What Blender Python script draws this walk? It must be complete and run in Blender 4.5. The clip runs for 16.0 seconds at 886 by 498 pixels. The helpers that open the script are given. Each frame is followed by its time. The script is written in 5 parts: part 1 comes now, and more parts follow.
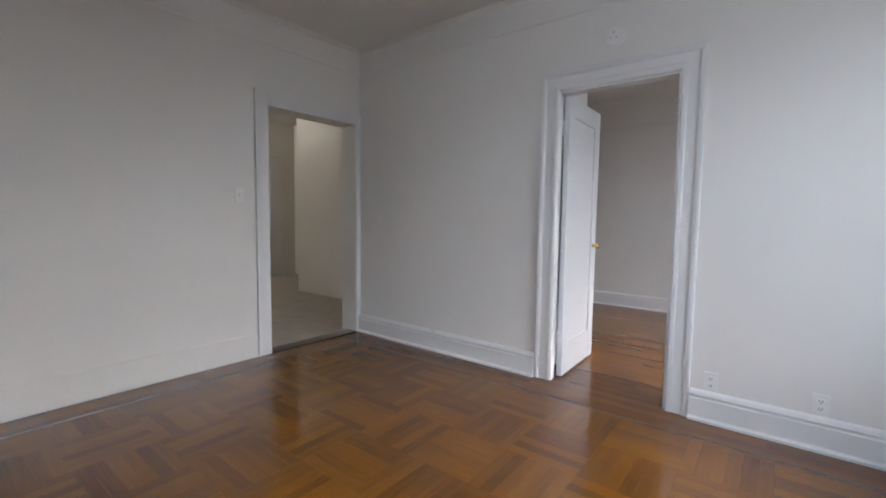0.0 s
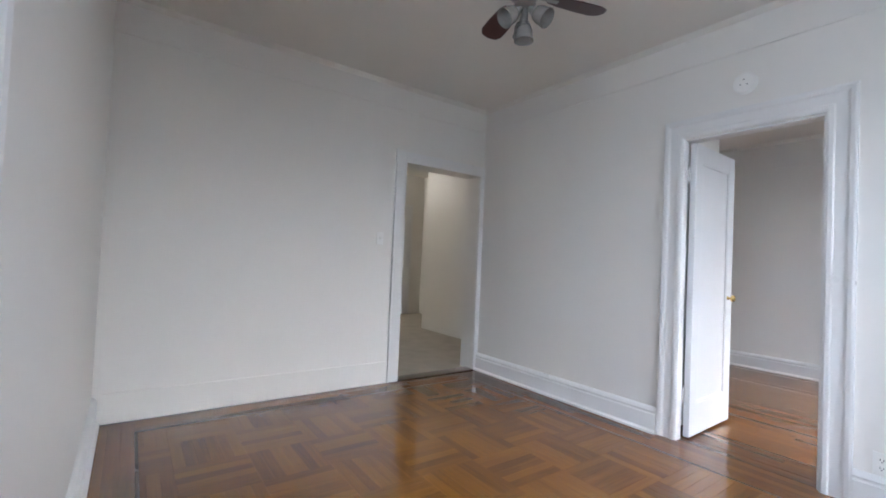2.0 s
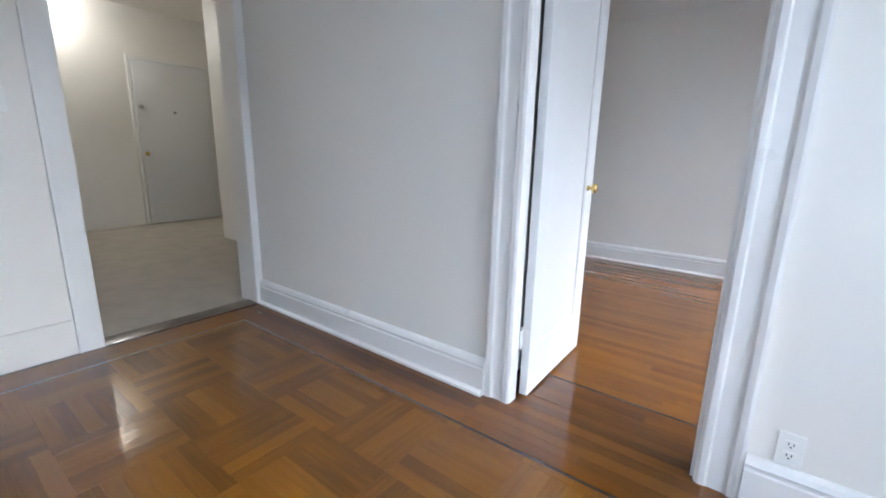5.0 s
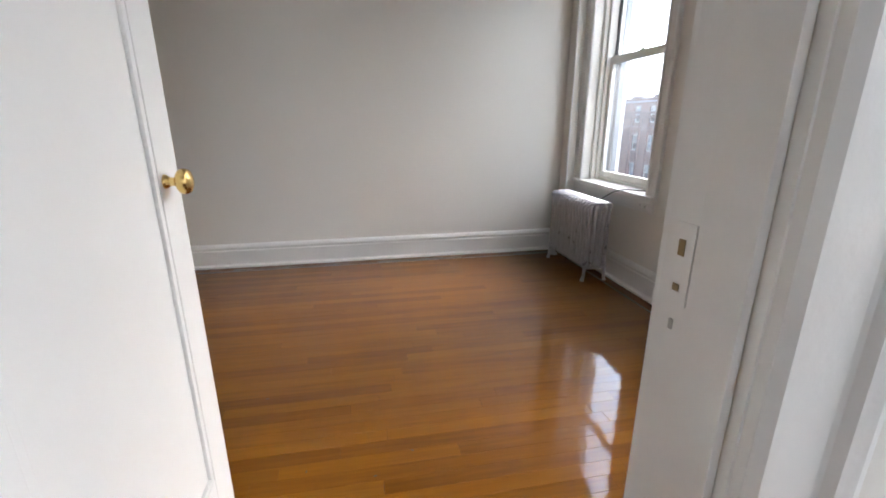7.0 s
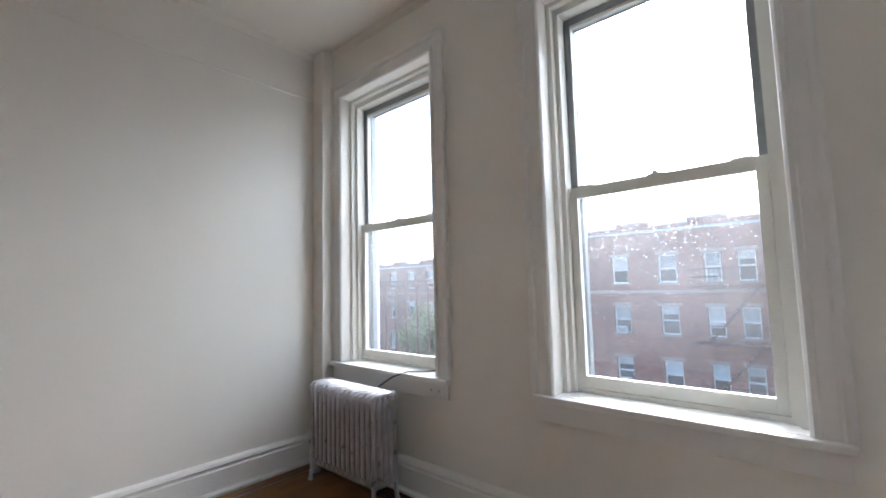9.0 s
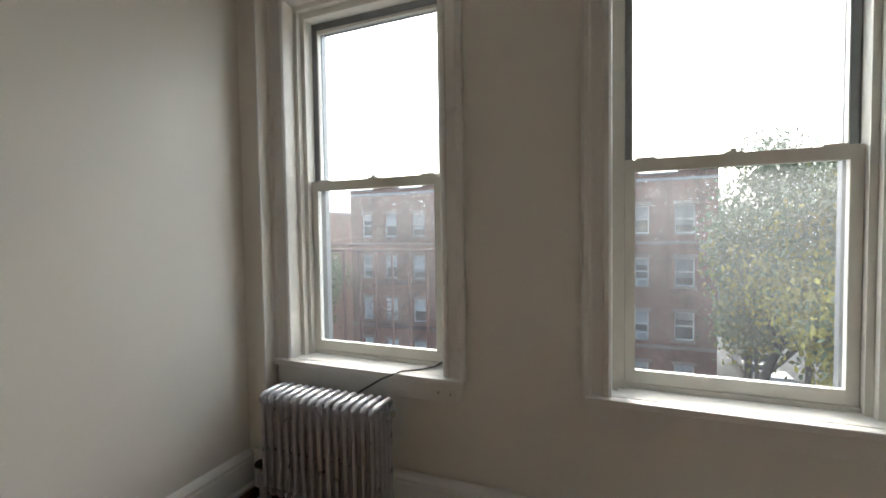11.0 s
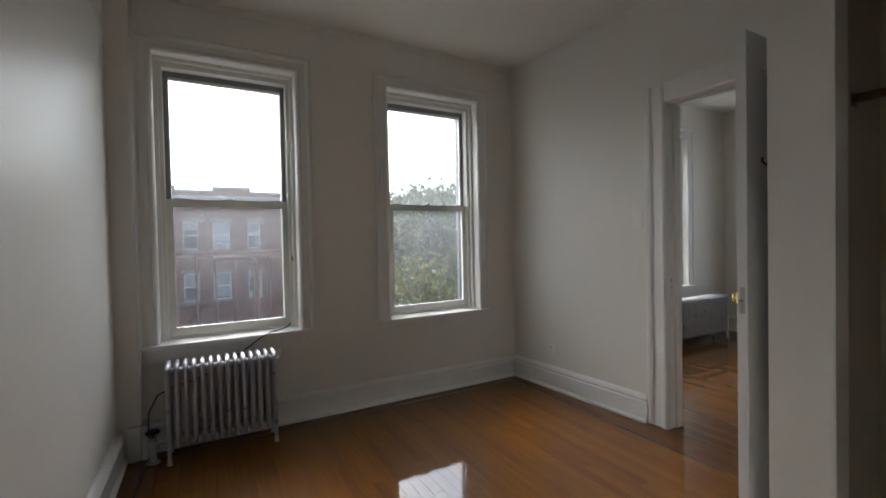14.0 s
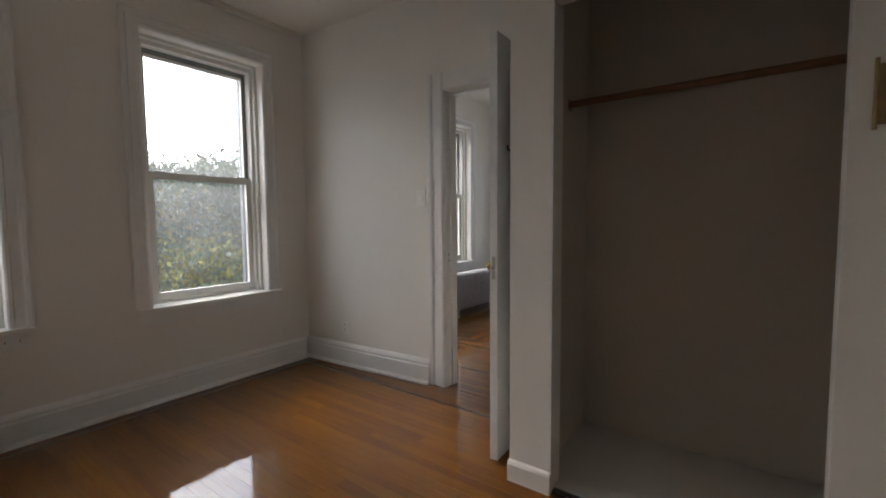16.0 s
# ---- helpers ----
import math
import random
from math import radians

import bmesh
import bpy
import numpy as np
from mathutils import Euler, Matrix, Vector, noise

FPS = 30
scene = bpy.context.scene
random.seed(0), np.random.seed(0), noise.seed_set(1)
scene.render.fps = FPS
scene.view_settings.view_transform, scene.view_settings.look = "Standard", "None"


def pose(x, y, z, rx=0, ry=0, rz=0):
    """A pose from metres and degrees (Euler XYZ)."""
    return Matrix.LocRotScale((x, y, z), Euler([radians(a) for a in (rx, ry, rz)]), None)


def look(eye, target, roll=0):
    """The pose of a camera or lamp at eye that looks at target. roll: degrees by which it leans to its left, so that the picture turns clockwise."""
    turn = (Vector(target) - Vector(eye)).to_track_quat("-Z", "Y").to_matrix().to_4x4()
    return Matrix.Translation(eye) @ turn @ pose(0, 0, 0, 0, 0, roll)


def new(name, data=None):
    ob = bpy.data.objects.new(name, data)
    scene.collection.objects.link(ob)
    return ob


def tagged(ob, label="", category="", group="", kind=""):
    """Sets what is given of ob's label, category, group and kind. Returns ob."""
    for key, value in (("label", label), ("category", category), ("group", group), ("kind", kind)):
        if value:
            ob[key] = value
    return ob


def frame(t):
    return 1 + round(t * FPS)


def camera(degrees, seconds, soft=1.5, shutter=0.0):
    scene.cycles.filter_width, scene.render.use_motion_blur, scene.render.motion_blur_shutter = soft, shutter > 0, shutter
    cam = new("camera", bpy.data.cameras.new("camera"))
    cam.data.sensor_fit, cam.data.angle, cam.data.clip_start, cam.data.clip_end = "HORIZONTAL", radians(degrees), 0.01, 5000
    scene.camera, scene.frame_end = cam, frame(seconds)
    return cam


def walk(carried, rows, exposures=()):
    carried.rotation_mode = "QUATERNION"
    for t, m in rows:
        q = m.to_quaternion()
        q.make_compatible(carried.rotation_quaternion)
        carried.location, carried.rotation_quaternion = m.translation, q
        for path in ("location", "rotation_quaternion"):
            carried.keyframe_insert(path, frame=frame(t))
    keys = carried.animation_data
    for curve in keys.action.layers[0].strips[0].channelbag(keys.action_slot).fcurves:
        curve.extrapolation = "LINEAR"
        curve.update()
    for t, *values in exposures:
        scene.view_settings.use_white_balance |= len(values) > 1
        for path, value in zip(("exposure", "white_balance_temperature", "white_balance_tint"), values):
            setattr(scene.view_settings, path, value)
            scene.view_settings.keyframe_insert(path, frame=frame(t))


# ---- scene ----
cam = camera(91.7, 16.0, soft=1.8)

PATH = [
    (0, (1.284, -2.962, 1.203), (0.053, -1.393, 1.053), 0.8),
    (0.5, (1.389, -3.059, 1.218), (0.023, -1.599, 1.178), 1.6),
    (1, (1.444, -3.064, 1.196), (0.019, -1.66, 1.2), 2.0),
    (1.5, (1.456, -3.1, 1.186), (-0.085, -1.825, 1.22), 2.3),
    (2, (1.455, -3.121, 1.179), (-0.164, -1.948, 1.229), 2.5),
    (2.5, (1.419, -3.114, 1.157), (-0.229, -1.982, 1.219), 2.5),
    (3, (1.348, -2.985, 1.126), (-0.312, -1.872, 1.204), 2.3),
    (3.5, (1.212, -2.687, 1.153), (-0.436, -1.554, 1.162), 2.0),
    (4, (1.113, -2.348, 1.148), (-0.495, -1.16, 1.076), 1.8),
    (4.5, (0.967, -1.959, 1.148), (-0.458, -0.586, 0.864), 1.7),
    (4.7, (0.916, -1.84, 1.165), (-0.424, -0.4, 0.803), 1.5),
    (6.8, (0.439, -0.376, 1.088), (0.666, 1.501, 0.436), 0.2),
    (7, (0.424, -0.28, 1.092), (0.785, 1.604, 0.525), -0.1),
    (7.5, (0.422, -0.071, 1.09), (1.159, 1.77, 0.828), -1.7),
    (8, (0.305, 0.14, 1.15), (1.437, 1.787, 1.108), -1.2),
    (8.5, (0.408, 0.337, 1.126), (1.783, 1.786, 1.236), -1.45),
    (8.7, (0.455, 0.422, 1.118), (1.893, 1.806, 1.264), -1.55),
    (10.8, (0.508, 1.383, 1.265), (2.303, 2.266, 1.258), -0.95),
    (11, (0.466, 1.440, 1.28), (2.319, 2.187, 1.203), -0.85),
    (11.5, (0.275, 1.606, 1.29), (2.248, 1.904, 1.16), -1.3),
    (12, (0.014, 1.833, 1.326), (2.004, 1.71, 1.172), -1.7),
    (12.5, (-0.313, 2.102, 1.284), (1.636, 1.657, 1.275), -1.7),
    (13, (-0.646, 2.32, 1.273), (1.235, 1.641, 1.297), -1.8),
    (13.5, (-0.842, 2.541, 1.267), (0.973, 1.701, 1.279), -1.5),
    (14, (-0.952, 2.726, 1.248), (0.798, 1.758, 1.21), -1.2),
    (14.5, (-0.985, 2.712, 1.237), (0.706, 1.645, 1.185), -1.2),
    (15, (-1.0, 2.654, 1.218), (0.578, 1.428, 1.129), -1.0),
    (15.5, (-1.013, 2.622, 1.209), (0.376, 1.188, 1.093), -0.6),
    (16, (-1.022, 2.595, 1.21), (0.159, 0.986, 1.074), -0.5),
]

EXPOSURES = [
    (0.0, 2.18, 5270, 13), (1.5, 2.57, 5120, 12), (3.0, 2.75, 5000, 10), (4.7, 2.80, 4900, 9), (7.0, 2.46, 5580, 10), (7.6, 2.64, 5540, 10), (8.7, 2.50, 5350, 9),
    (10.8, 1.80, 5930, 5), (12.5, 1.45, 5900, 5), (14.5, 1.35, 5620, 9), (16.0, 1.48, 5850, 11),
]
walk(cam, [(t, look(eye, target, roll)) for t, eye, target, roll in PATH], EXPOSURES)

# ---------------------------------------------------------------- world and sun
SUN_ELEV, SUN_AZ = radians(38), radians(84)
world = bpy.data.worlds.new("overcast_sky")
scene.world = world
world.use_nodes = True
wn = world.node_tree.nodes
sky = wn.new("ShaderNodeTexSky")
sky.sky_type = "NISHITA"
sky.sun_disc = False
sky.sun_elevation = SUN_ELEV
sky.sun_rotation = SUN_AZ
sky.air_density, sky.dust_density, sky.ozone_density = 1.0, 6.0, 0.6
wn["Background"].inputs["Strength"].default_value = 0.15
world.node_tree.links.new(sky.outputs[0], wn["Background"].inputs["Color"])

sun_data = bpy.data.lights.new("sun", "SUN")
sun_data.energy, sun_data.angle, sun_data.color = 1.5, radians(120), (0.90, 0.96, 1.0)
sun_ob = new("sun", sun_data)
# a wide, hidden sun behind thick cloud, over the house opposite
sun_ob.matrix_world = look((76, 8, 60), (0, 0, 0))


# the sky seen by the side window
side_data = bpy.data.lights.new("side_window_sky", "AREA")
side_data.shape, side_data.size, side_data.size_y = "RECTANGLE", 0.72, 1.62
side_data.energy, side_data.color = 2.5, (1.0, 0.98, 0.95)
new("side_window_sky", side_data).matrix_world = look((1.22, -3.62, 1.55), (1.22, 0.0, 1.55))

hall_data = bpy.data.lights.new("hall_lamp_light", "POINT")
hall_data.energy, hall_data.shadow_soft_size, hall_data.color = 5.2, 0.05, (1.0, 0.82, 0.60)
new("hall_lamp_light", hall_data).matrix_world = pose(-6.05, -0.25, 2.80)


# ---------------------------------------------------------------- materials
def material(name):
    m = bpy.data.materials.new(name)
    m.use_nodes = True
    nt = m.node_tree
    return m, nt, nt.nodes["Principled BSDF"]


def node(nt, kind, **values):
    n = nt.nodes.new(kind)
    for k, v in values.items():
        n.inputs[k].default_value = v
    return n


def ramp(nt, fac, stops):
    r = nt.nodes.new("ShaderNodeValToRGB")
    e = r.color_ramp.elements
    while len(e) < len(stops):
        e.new(0.5)
    for el, (p, c) in zip(e, stops):
        el.position, el.color = p, (*c, 1)
    nt.links.new(fac, r.inputs[0])
    return r.outputs[0]


def surface(name, color, rough=0.5, vary=0.06, scale=6.0, fine=90.0, bump=0.1, metal=0.0, coat=0.0, world_coords=False, spec=0.5, random_vary=0.0):
    """A painted or plain surface: two scales of colour change, uneven gloss and a fine relief."""
    m, nt, b = material(name)
    L = nt.links.new
    co = nt.nodes.new("ShaderNodeNewGeometry").outputs["Position"]
    n1, n2 = node(nt, "ShaderNodeTexNoise", Scale=scale, Detail=4.0), node(nt, "ShaderNodeTexNoise", Scale=fine, Detail=3.0)
    L(co, n1.inputs["Vector"]), L(co, n2.inputs["Vector"])
    mix = node(nt, "ShaderNodeMath")
    mix.operation = "MULTIPLY_ADD"
    L(n2.outputs[0], mix.inputs[0])
    mix.inputs[1].default_value = 0.35
    L(n1.outputs[0], mix.inputs[2])
    lo = tuple(max(0, c * (1 - vary)) for c in color)
    hi = tuple(min(1, c * (1 + vary)) for c in color)
    col = ramp(nt, mix.outputs[0], [(0.4, lo), (0.95, hi)])
    if random_vary:
        info = nt.nodes.new("ShaderNodeObjectInfo")
        hs = node(nt, "ShaderNodeHueSaturation")
        mr = node(nt, "ShaderNodeMapRange")
        L(info.outputs["Random"], mr.inputs[0])
        mr.inputs["To Min"].default_value, mr.inputs["To Max"].default_value = 1 - random_vary, 1 + random_vary
        L(mr.outputs[0], hs.inputs["Value"]), L(col, hs.inputs["Color"])
        col = hs.outputs[0]
    L(col, b.inputs["Base Color"])
    rr = node(nt, "ShaderNodeMapRange")
    L(n1.outputs[0], rr.inputs[0])
    rr.inputs["To Min"].default_value, rr.inputs["To Max"].default_value = max(0.02, rough - 0.07), min(1, rough + 0.07)
    L(rr.outputs[0], b.inputs["Roughness"])
    b.inputs["Metallic"].default_value = metal
    b.inputs["Coat Weight"].default_value = coat
    b.inputs["Specular IOR Level"].default_value = spec
    if bump:
        bp = node(nt, "ShaderNodeBump", Strength=bump, Distance=0.004)
        L(n2.outputs[0], bp.inputs["Height"]), L(bp.outputs[0], b.inputs["Normal"])
    return m


def wood(name, dark, light, along="X", rough=0.16, grain=1.0, island=False, pieces=0.27):
    """Varnished floor wood: each piece its own tone, grain along its length, a worn clear coat."""
    m, nt, b = material(name)
    L = nt.links.new
    geo = nt.nodes.new("ShaderNodeNewGeometry")
    info = nt.nodes.new("ShaderNodeObjectInfo")
    tex = nt.nodes.new("ShaderNodeTexCoord")
    off = node(nt, "ShaderNodeVectorMath")
    off.operation = "MULTIPLY_ADD"
    rnd_out = geo.outputs["Random Per Island"] if island else info.outputs["Random"]
    L(rnd_out, off.inputs[0])
    off.inputs[1].default_value = (37.0, 53.0, 11.0)
    L(tex.outputs["Object"], off.inputs[2])
    mp = nt.nodes.new("ShaderNodeMapping")
    mp.inputs["Scale"].default_value = (1.6, 26, 26) if along == "X" else (26, 1.6, 26)
    L(off.outputs[0], mp.inputs["Vector"])
    n1 = node(nt, "ShaderNodeTexNoise", Scale=2.2 * grain, Detail=6.0, Roughness=0.6, Distortion=0.4)
    L(mp.outputs[0], n1.inputs["Vector"])
    big = node(nt, "ShaderNodeTexNoise", Scale=1.7, Detail=3.0)
    L(geo.outputs["Position"], big.inputs["Vector"])
    # tone = 0.5 piece + 0.35 grain + 0.3 patches
    t1 = node(nt, "ShaderNodeMath")
    t1.operation = "MULTIPLY_ADD"
    L(rnd_out, t1.inputs[0])
    t1.inputs[1].default_value = pieces
    t2 = node(nt, "ShaderNodeMath")
    t2.operation = "MULTIPLY_ADD"
    L(n1.outputs[0], t2.inputs[0])
    t2.inputs[1].default_value = 0.4
    t3 = node(nt, "ShaderNodeMath")
    t3.operation = "MULTIPLY"
    L(big.outputs[0], t3.inputs[0])
    t3.inputs[1].default_value = 0.40
    L(t3.outputs[0], t2.inputs[2]), L(t2.outputs[0], t1.inputs[2])
    mid = tuple((a + c) / 2 for a, c in zip(dark, light))
    col = ramp(nt, t1.outputs[0], [(0.24, dark), (0.54, mid), (0.88, light)])
    # dark scratches and worn specks
    sp = node(nt, "ShaderNodeTexNoise", Scale=9.0, Detail=8.0, Roughness=0.7)
    mp2 = nt.nodes.new("ShaderNodeMapping")
    mp2.inputs["Scale"].default_value = (0.5, 4, 1) if along == "X" else (4, 0.5, 1)
    L(geo.outputs["Position"], mp2.inputs["Vector"]), L(mp2.outputs[0], sp.inputs["Vector"])
    mask = node(nt, "ShaderNodeMapRange")
    L(sp.outputs[0], mask.inputs[0])
    mask.inputs["From Min"].default_value, mask.inputs["From Max"].default_value = 0.66, 0.78
    mx = nt.nodes.new("ShaderNodeMix")
    mx.data_type = "RGBA"
    L(mask.outputs[0], mx.inputs[0]), L(col, mx.inputs[6])
    mx.inputs[7].default_value = (*(c * 0.3 for c in dark), 1)
    L(mx.outputs[2], b.inputs["Base Color"])
    rr = node(nt, "ShaderNodeMapRange")
    L(big.outputs[0], rr.inputs[0])
    rr.inputs["From Min"].default_value, rr.inputs["From Max"].default_value = 0.3, 0.7
    rr.inputs["To Min"].default_value, rr.inputs["To Max"].default_value = rough * 0.7, rough * 1.5
    b.inputs["Roughness"].default_value = 0.45
    L(rr.outputs[0], b.inputs["Coat Roughness"])
    b.inputs["Coat Weight"].default_value = 1.0
    b.inputs["Coat IOR"].default_value = 1.54
    b.inputs["Specular IOR Level"].default_value = 0.06
    wv = node(nt, "ShaderNodeTexNoise", Scale=11.0, Detail=2.0)
    L(geo.outputs["Position"], wv.inputs["Vector"])
    bp = node(nt, "ShaderNodeBump", Strength=0.16, Distance=0.003)
    L(wv.outputs[0], bp.inputs["Height"]), L(bp.outputs[0], b.inputs["Coat Normal"])
    bp2 = node(nt, "ShaderNodeBump", Strength=0.15, Distance=0.001)
    L(n1.outputs[0], bp2.inputs["Height"]), L(bp2.outputs[0], b.inputs["Normal"])
    return m


M_WALL = surface("wall_paint", (0.765, 0.74, 0.685), 0.44, 0.02, 1.3, 45, 0.10, spec=0.6)
M_CEIL = surface("ceiling_paint", (0.73, 0.70, 0.63), 0.6, 0.02, 1.0, 40, 0.1)
# beige closet paint, darker than the walls: the closet's shade is in its colour
M_CLOSET_SHADE = surface("shade_toned_closet_paint", (0.58, 0.525, 0.445), 0.7, 0.06, 1.5, 45, 0.15, spec=0.25)
M_TRIM = surface("trim_gloss_paint", (0.75, 0.74, 0.715), 0.3, 0.015, 4, 60, 0.2)
M_DOOR = surface("door_paint", (0.72, 0.72, 0.715), 0.34, 0.0, 40, 90, 0.06)
M_VINYL = surface("window_vinyl", (0.76, 0.75, 0.70), 0.35, 0.04, 8, 80, 0.05)
M_ALU = surface("storm_frame_metal", (0.25, 0.26, 0.27), 0.45, 0.15, 10, 80, 0.05, metal=0.3)
M_OUTER = surface("weathered_outer_paint", (0.20, 0.20, 0.205), 0.7, 0.25, 6, 60, 0.2)
M_RAD = surface("radiator_silver_paint", (0.43, 0.43, 0.46), 0.3, 0.14, 18, 120, 0.3, metal=0.35)
M_BRASS = surface("brass", (0.78, 0.56, 0.2), 0.22, 0.08, 30, 150, 0.05, metal=1.0)
M_OLDBRASS = surface("dull_brass", (0.30, 0.23, 0.12), 0.5, 0.2, 30, 150, 0.05, metal=0.6)
M_STEEL = surface("brushed_nickel", (0.42, 0.41, 0.39), 0.3, 0.1, 30, 150, 0.05, metal=1.0)
M_PLASTIC = surface("white_plastic", (0.8, 0.79, 0.75), 0.35, 0.02, 20, 100, 0.03)
M_BLACK = surface("black_rubber", (0.015, 0.015, 0.016), 0.5, 0.2, 20, 100, 0.05)
M_DARKHOLE = surface("dark_slot", (0.03, 0.028, 0.025), 0.7, 0.2, 20, 100, 0.0)
M_FLOOR_B = wood("strip_floor", (0.068, 0.0225, 0.0012), (0.212, 0.083, 0.0036), "X", 0.045, pieces=0.23)
M_PARQ_X = wood("parquet_along_x", (0.041, 0.0142, 0.0013), (0.175, 0.072, 0.0050), "X", 0.06)
M_PARQ_ISLAND_X = wood("parquet_field_x", (0.041, 0.0142, 0.0013), (0.175, 0.072, 0.0050), "X", 0.06, island=True)
M_PARQ_ISLAND_Y = wood("parquet_field_y", (0.041, 0.0142, 0.0013), (0.175, 0.072, 0.0050), "Y", 0.06, island=True)
M_BORDER_X = wood("border_along_x", (0.040, 0.0135, 0.0018), (0.165, 0.063, 0.0055), "X", 0.06)
M_INLAY = surface("inlay_strip", (0.035, 0.016, 0.008), 0.25, 0.2, 10, 80, 0.05, coat=0.6)
M_SUBFLOOR = surface("floor_joint", (0.03, 0.014, 0.007), 0.6, 0.2, 10, 80, 0.05)
M_CARPET = surface("carpet", (0.46, 0.42, 0.35), 0.95, 0.10, 5, 260, 0.8, spec=0.1)
M_BLADE = surface("dark_red_wood_blade", (0.055, 0.018, 0.017), 0.35, 0.25, 12, 90, 0.05)
M_ROD = surface("raw_wood_rod", (0.20, 0.10, 0.045), 0.5, 0.2, 14, 120, 0.15)


def brickwork(name, dark, light, mortar):
    """Far brickwork: courses of single bricks, each its own tone, with soot and rain streaks over them."""
    m, nt, b = material(name)
    L = nt.links.new
    geo = nt.nodes.new("ShaderNodeNewGeometry")
    sep = nt.nodes.new("ShaderNodeSeparateXYZ")
    L(geo.outputs["Position"], sep.inputs[0])
    add = node(nt, "ShaderNodeMath")
    L(sep.outputs["X"], add.inputs[0]), L(sep.outputs["Y"], add.inputs[1])
    com = nt.nodes.new("ShaderNodeCombineXYZ")
    L(add.outputs[0], com.inputs[0]), L(sep.outputs["Z"], com.inputs[1])
    br = node(nt, "ShaderNodeTexBrick", Scale=1.0)
    for k, v in (("Brick Width", 0.23), ("Row Height", 0.078), ("Mortar Size", 0.006), ("Bias", 0.0)):
        br.inputs[k].default_value = v
    br.inputs["Color1"].default_value, br.inputs["Color2"].default_value, br.inputs["Mortar"].default_value = (*dark, 1), (*light, 1), (*mortar, 1)
    L(com.outputs[0], br.inputs["Vector"])
    nz = node(nt, "ShaderNodeTexNoise", Scale=0.7, Detail=6.0, Roughness=0.65)
    mp = nt.nodes.new("ShaderNodeMapping")
    mp.inputs["Scale"].default_value = (1.0, 1.6, 0.5)
    L(geo.outputs["Position"], mp.inputs["Vector"]), L(mp.outputs[0], nz.inputs["Vector"])
    soot = ramp(nt, nz.outputs[0], [(0.3, (0.62, 0.62, 0.64)), (0.7, (1.12, 1.1, 1.08))])
    mx = nt.nodes.new("ShaderNodeMix")
    mx.data_type, mx.blend_type = "RGBA", "MULTIPLY"
    mx.inputs[0].default_value = 1.0
    L(br.outputs["Color"], mx.inputs[6]), L(soot, mx.inputs[7])
    L(mx.outputs[2], b.inputs["Base Color"])
    b.inputs["Roughness"].default_value = 0.85
    bp = node(nt, "ShaderNodeBump", Strength=0.5, Distance=0.01)
    L(br.outputs["Fac"], bp.inputs["Height"]), L(bp.outputs[0], b.inputs["Normal"])
    return m


M_BRICK = brickwork("brick_red", (0.20, 0.080, 0.055), (0.34, 0.145, 0.095), (0.24, 0.19, 0.165))
M_BRICK_B = brickwork("brick_brown", (0.16, 0.08, 0.056), (0.28, 0.14, 0.10), (0.24, 0.20, 0.18))
M_STONE = surface("brown_stone_trim", (0.30, 0.22, 0.18), 0.8, 0.15, 3, 40, 0.3)
M_ROOF = surface("roof_coping", (0.36, 0.35, 0.37), 0.7, 0.2, 3, 40, 0.2)
M_IRON = surface("rusty_iron", (0.065, 0.022, 0.02), 0.7, 0.35, 20, 90, 0.3)
M_ASPHALT = surface("asphalt", (0.06, 0.06, 0.062), 0.8, 0.25, 0.6, 30, 0.3, spec=0.15)
M_PAVE = surface("wet_concrete_pavement", (0.13, 0.13, 0.135), 0.85, 0.2, 0.8, 30, 0.3, spec=0.12)
M_BARK = surface("bark", (0.075, 0.06, 0.05), 0.9, 0.3, 4, 40, 0.6)
M_LEAF_G = surface("leaves_green", (0.15, 0.18, 0.075), 0.6, 0.3, 0.9, 12, 0.0, random_vary=0.2)
M_LEAF_Y = surface("leaves_yellow", (0.36, 0.30, 0.045), 0.6, 0.35, 0.9, 12, 0.0, random_vary=0.2)
M_CURTAIN = surface("window_blind", (0.55, 0.55, 0.56), 0.7, 0.2, 3, 30, 0.0, random_vary=0.35)
M_FAR_GLASS_DARK = surface("far_glass_and_room_dark", (0.06, 0.07, 0.085), 0.12, 0.3, 1, 10, 0.0)
M_AC = surface("air_conditioner_case", (0.6, 0.59, 0.56), 0.5, 0.1, 6, 60, 0.0)
M_FROST = surface("shade_glass", (0.30, 0.28, 0.25), 0.18, 0.15, 20, 90, 0.1)


def glass_material():
    m, nt, b = material("window_glass")
    L = nt.links.new
    b.inputs["Base Color"].default_value = (0.96, 0.98, 0.97, 1)
    b.inputs["Roughness"].default_value = 0.0
    b.inputs["IOR"].default_value = 1.45
    b.inputs["Transmission Weight"].default_value = 1.0
    return m


M_GLASS = glass_material()


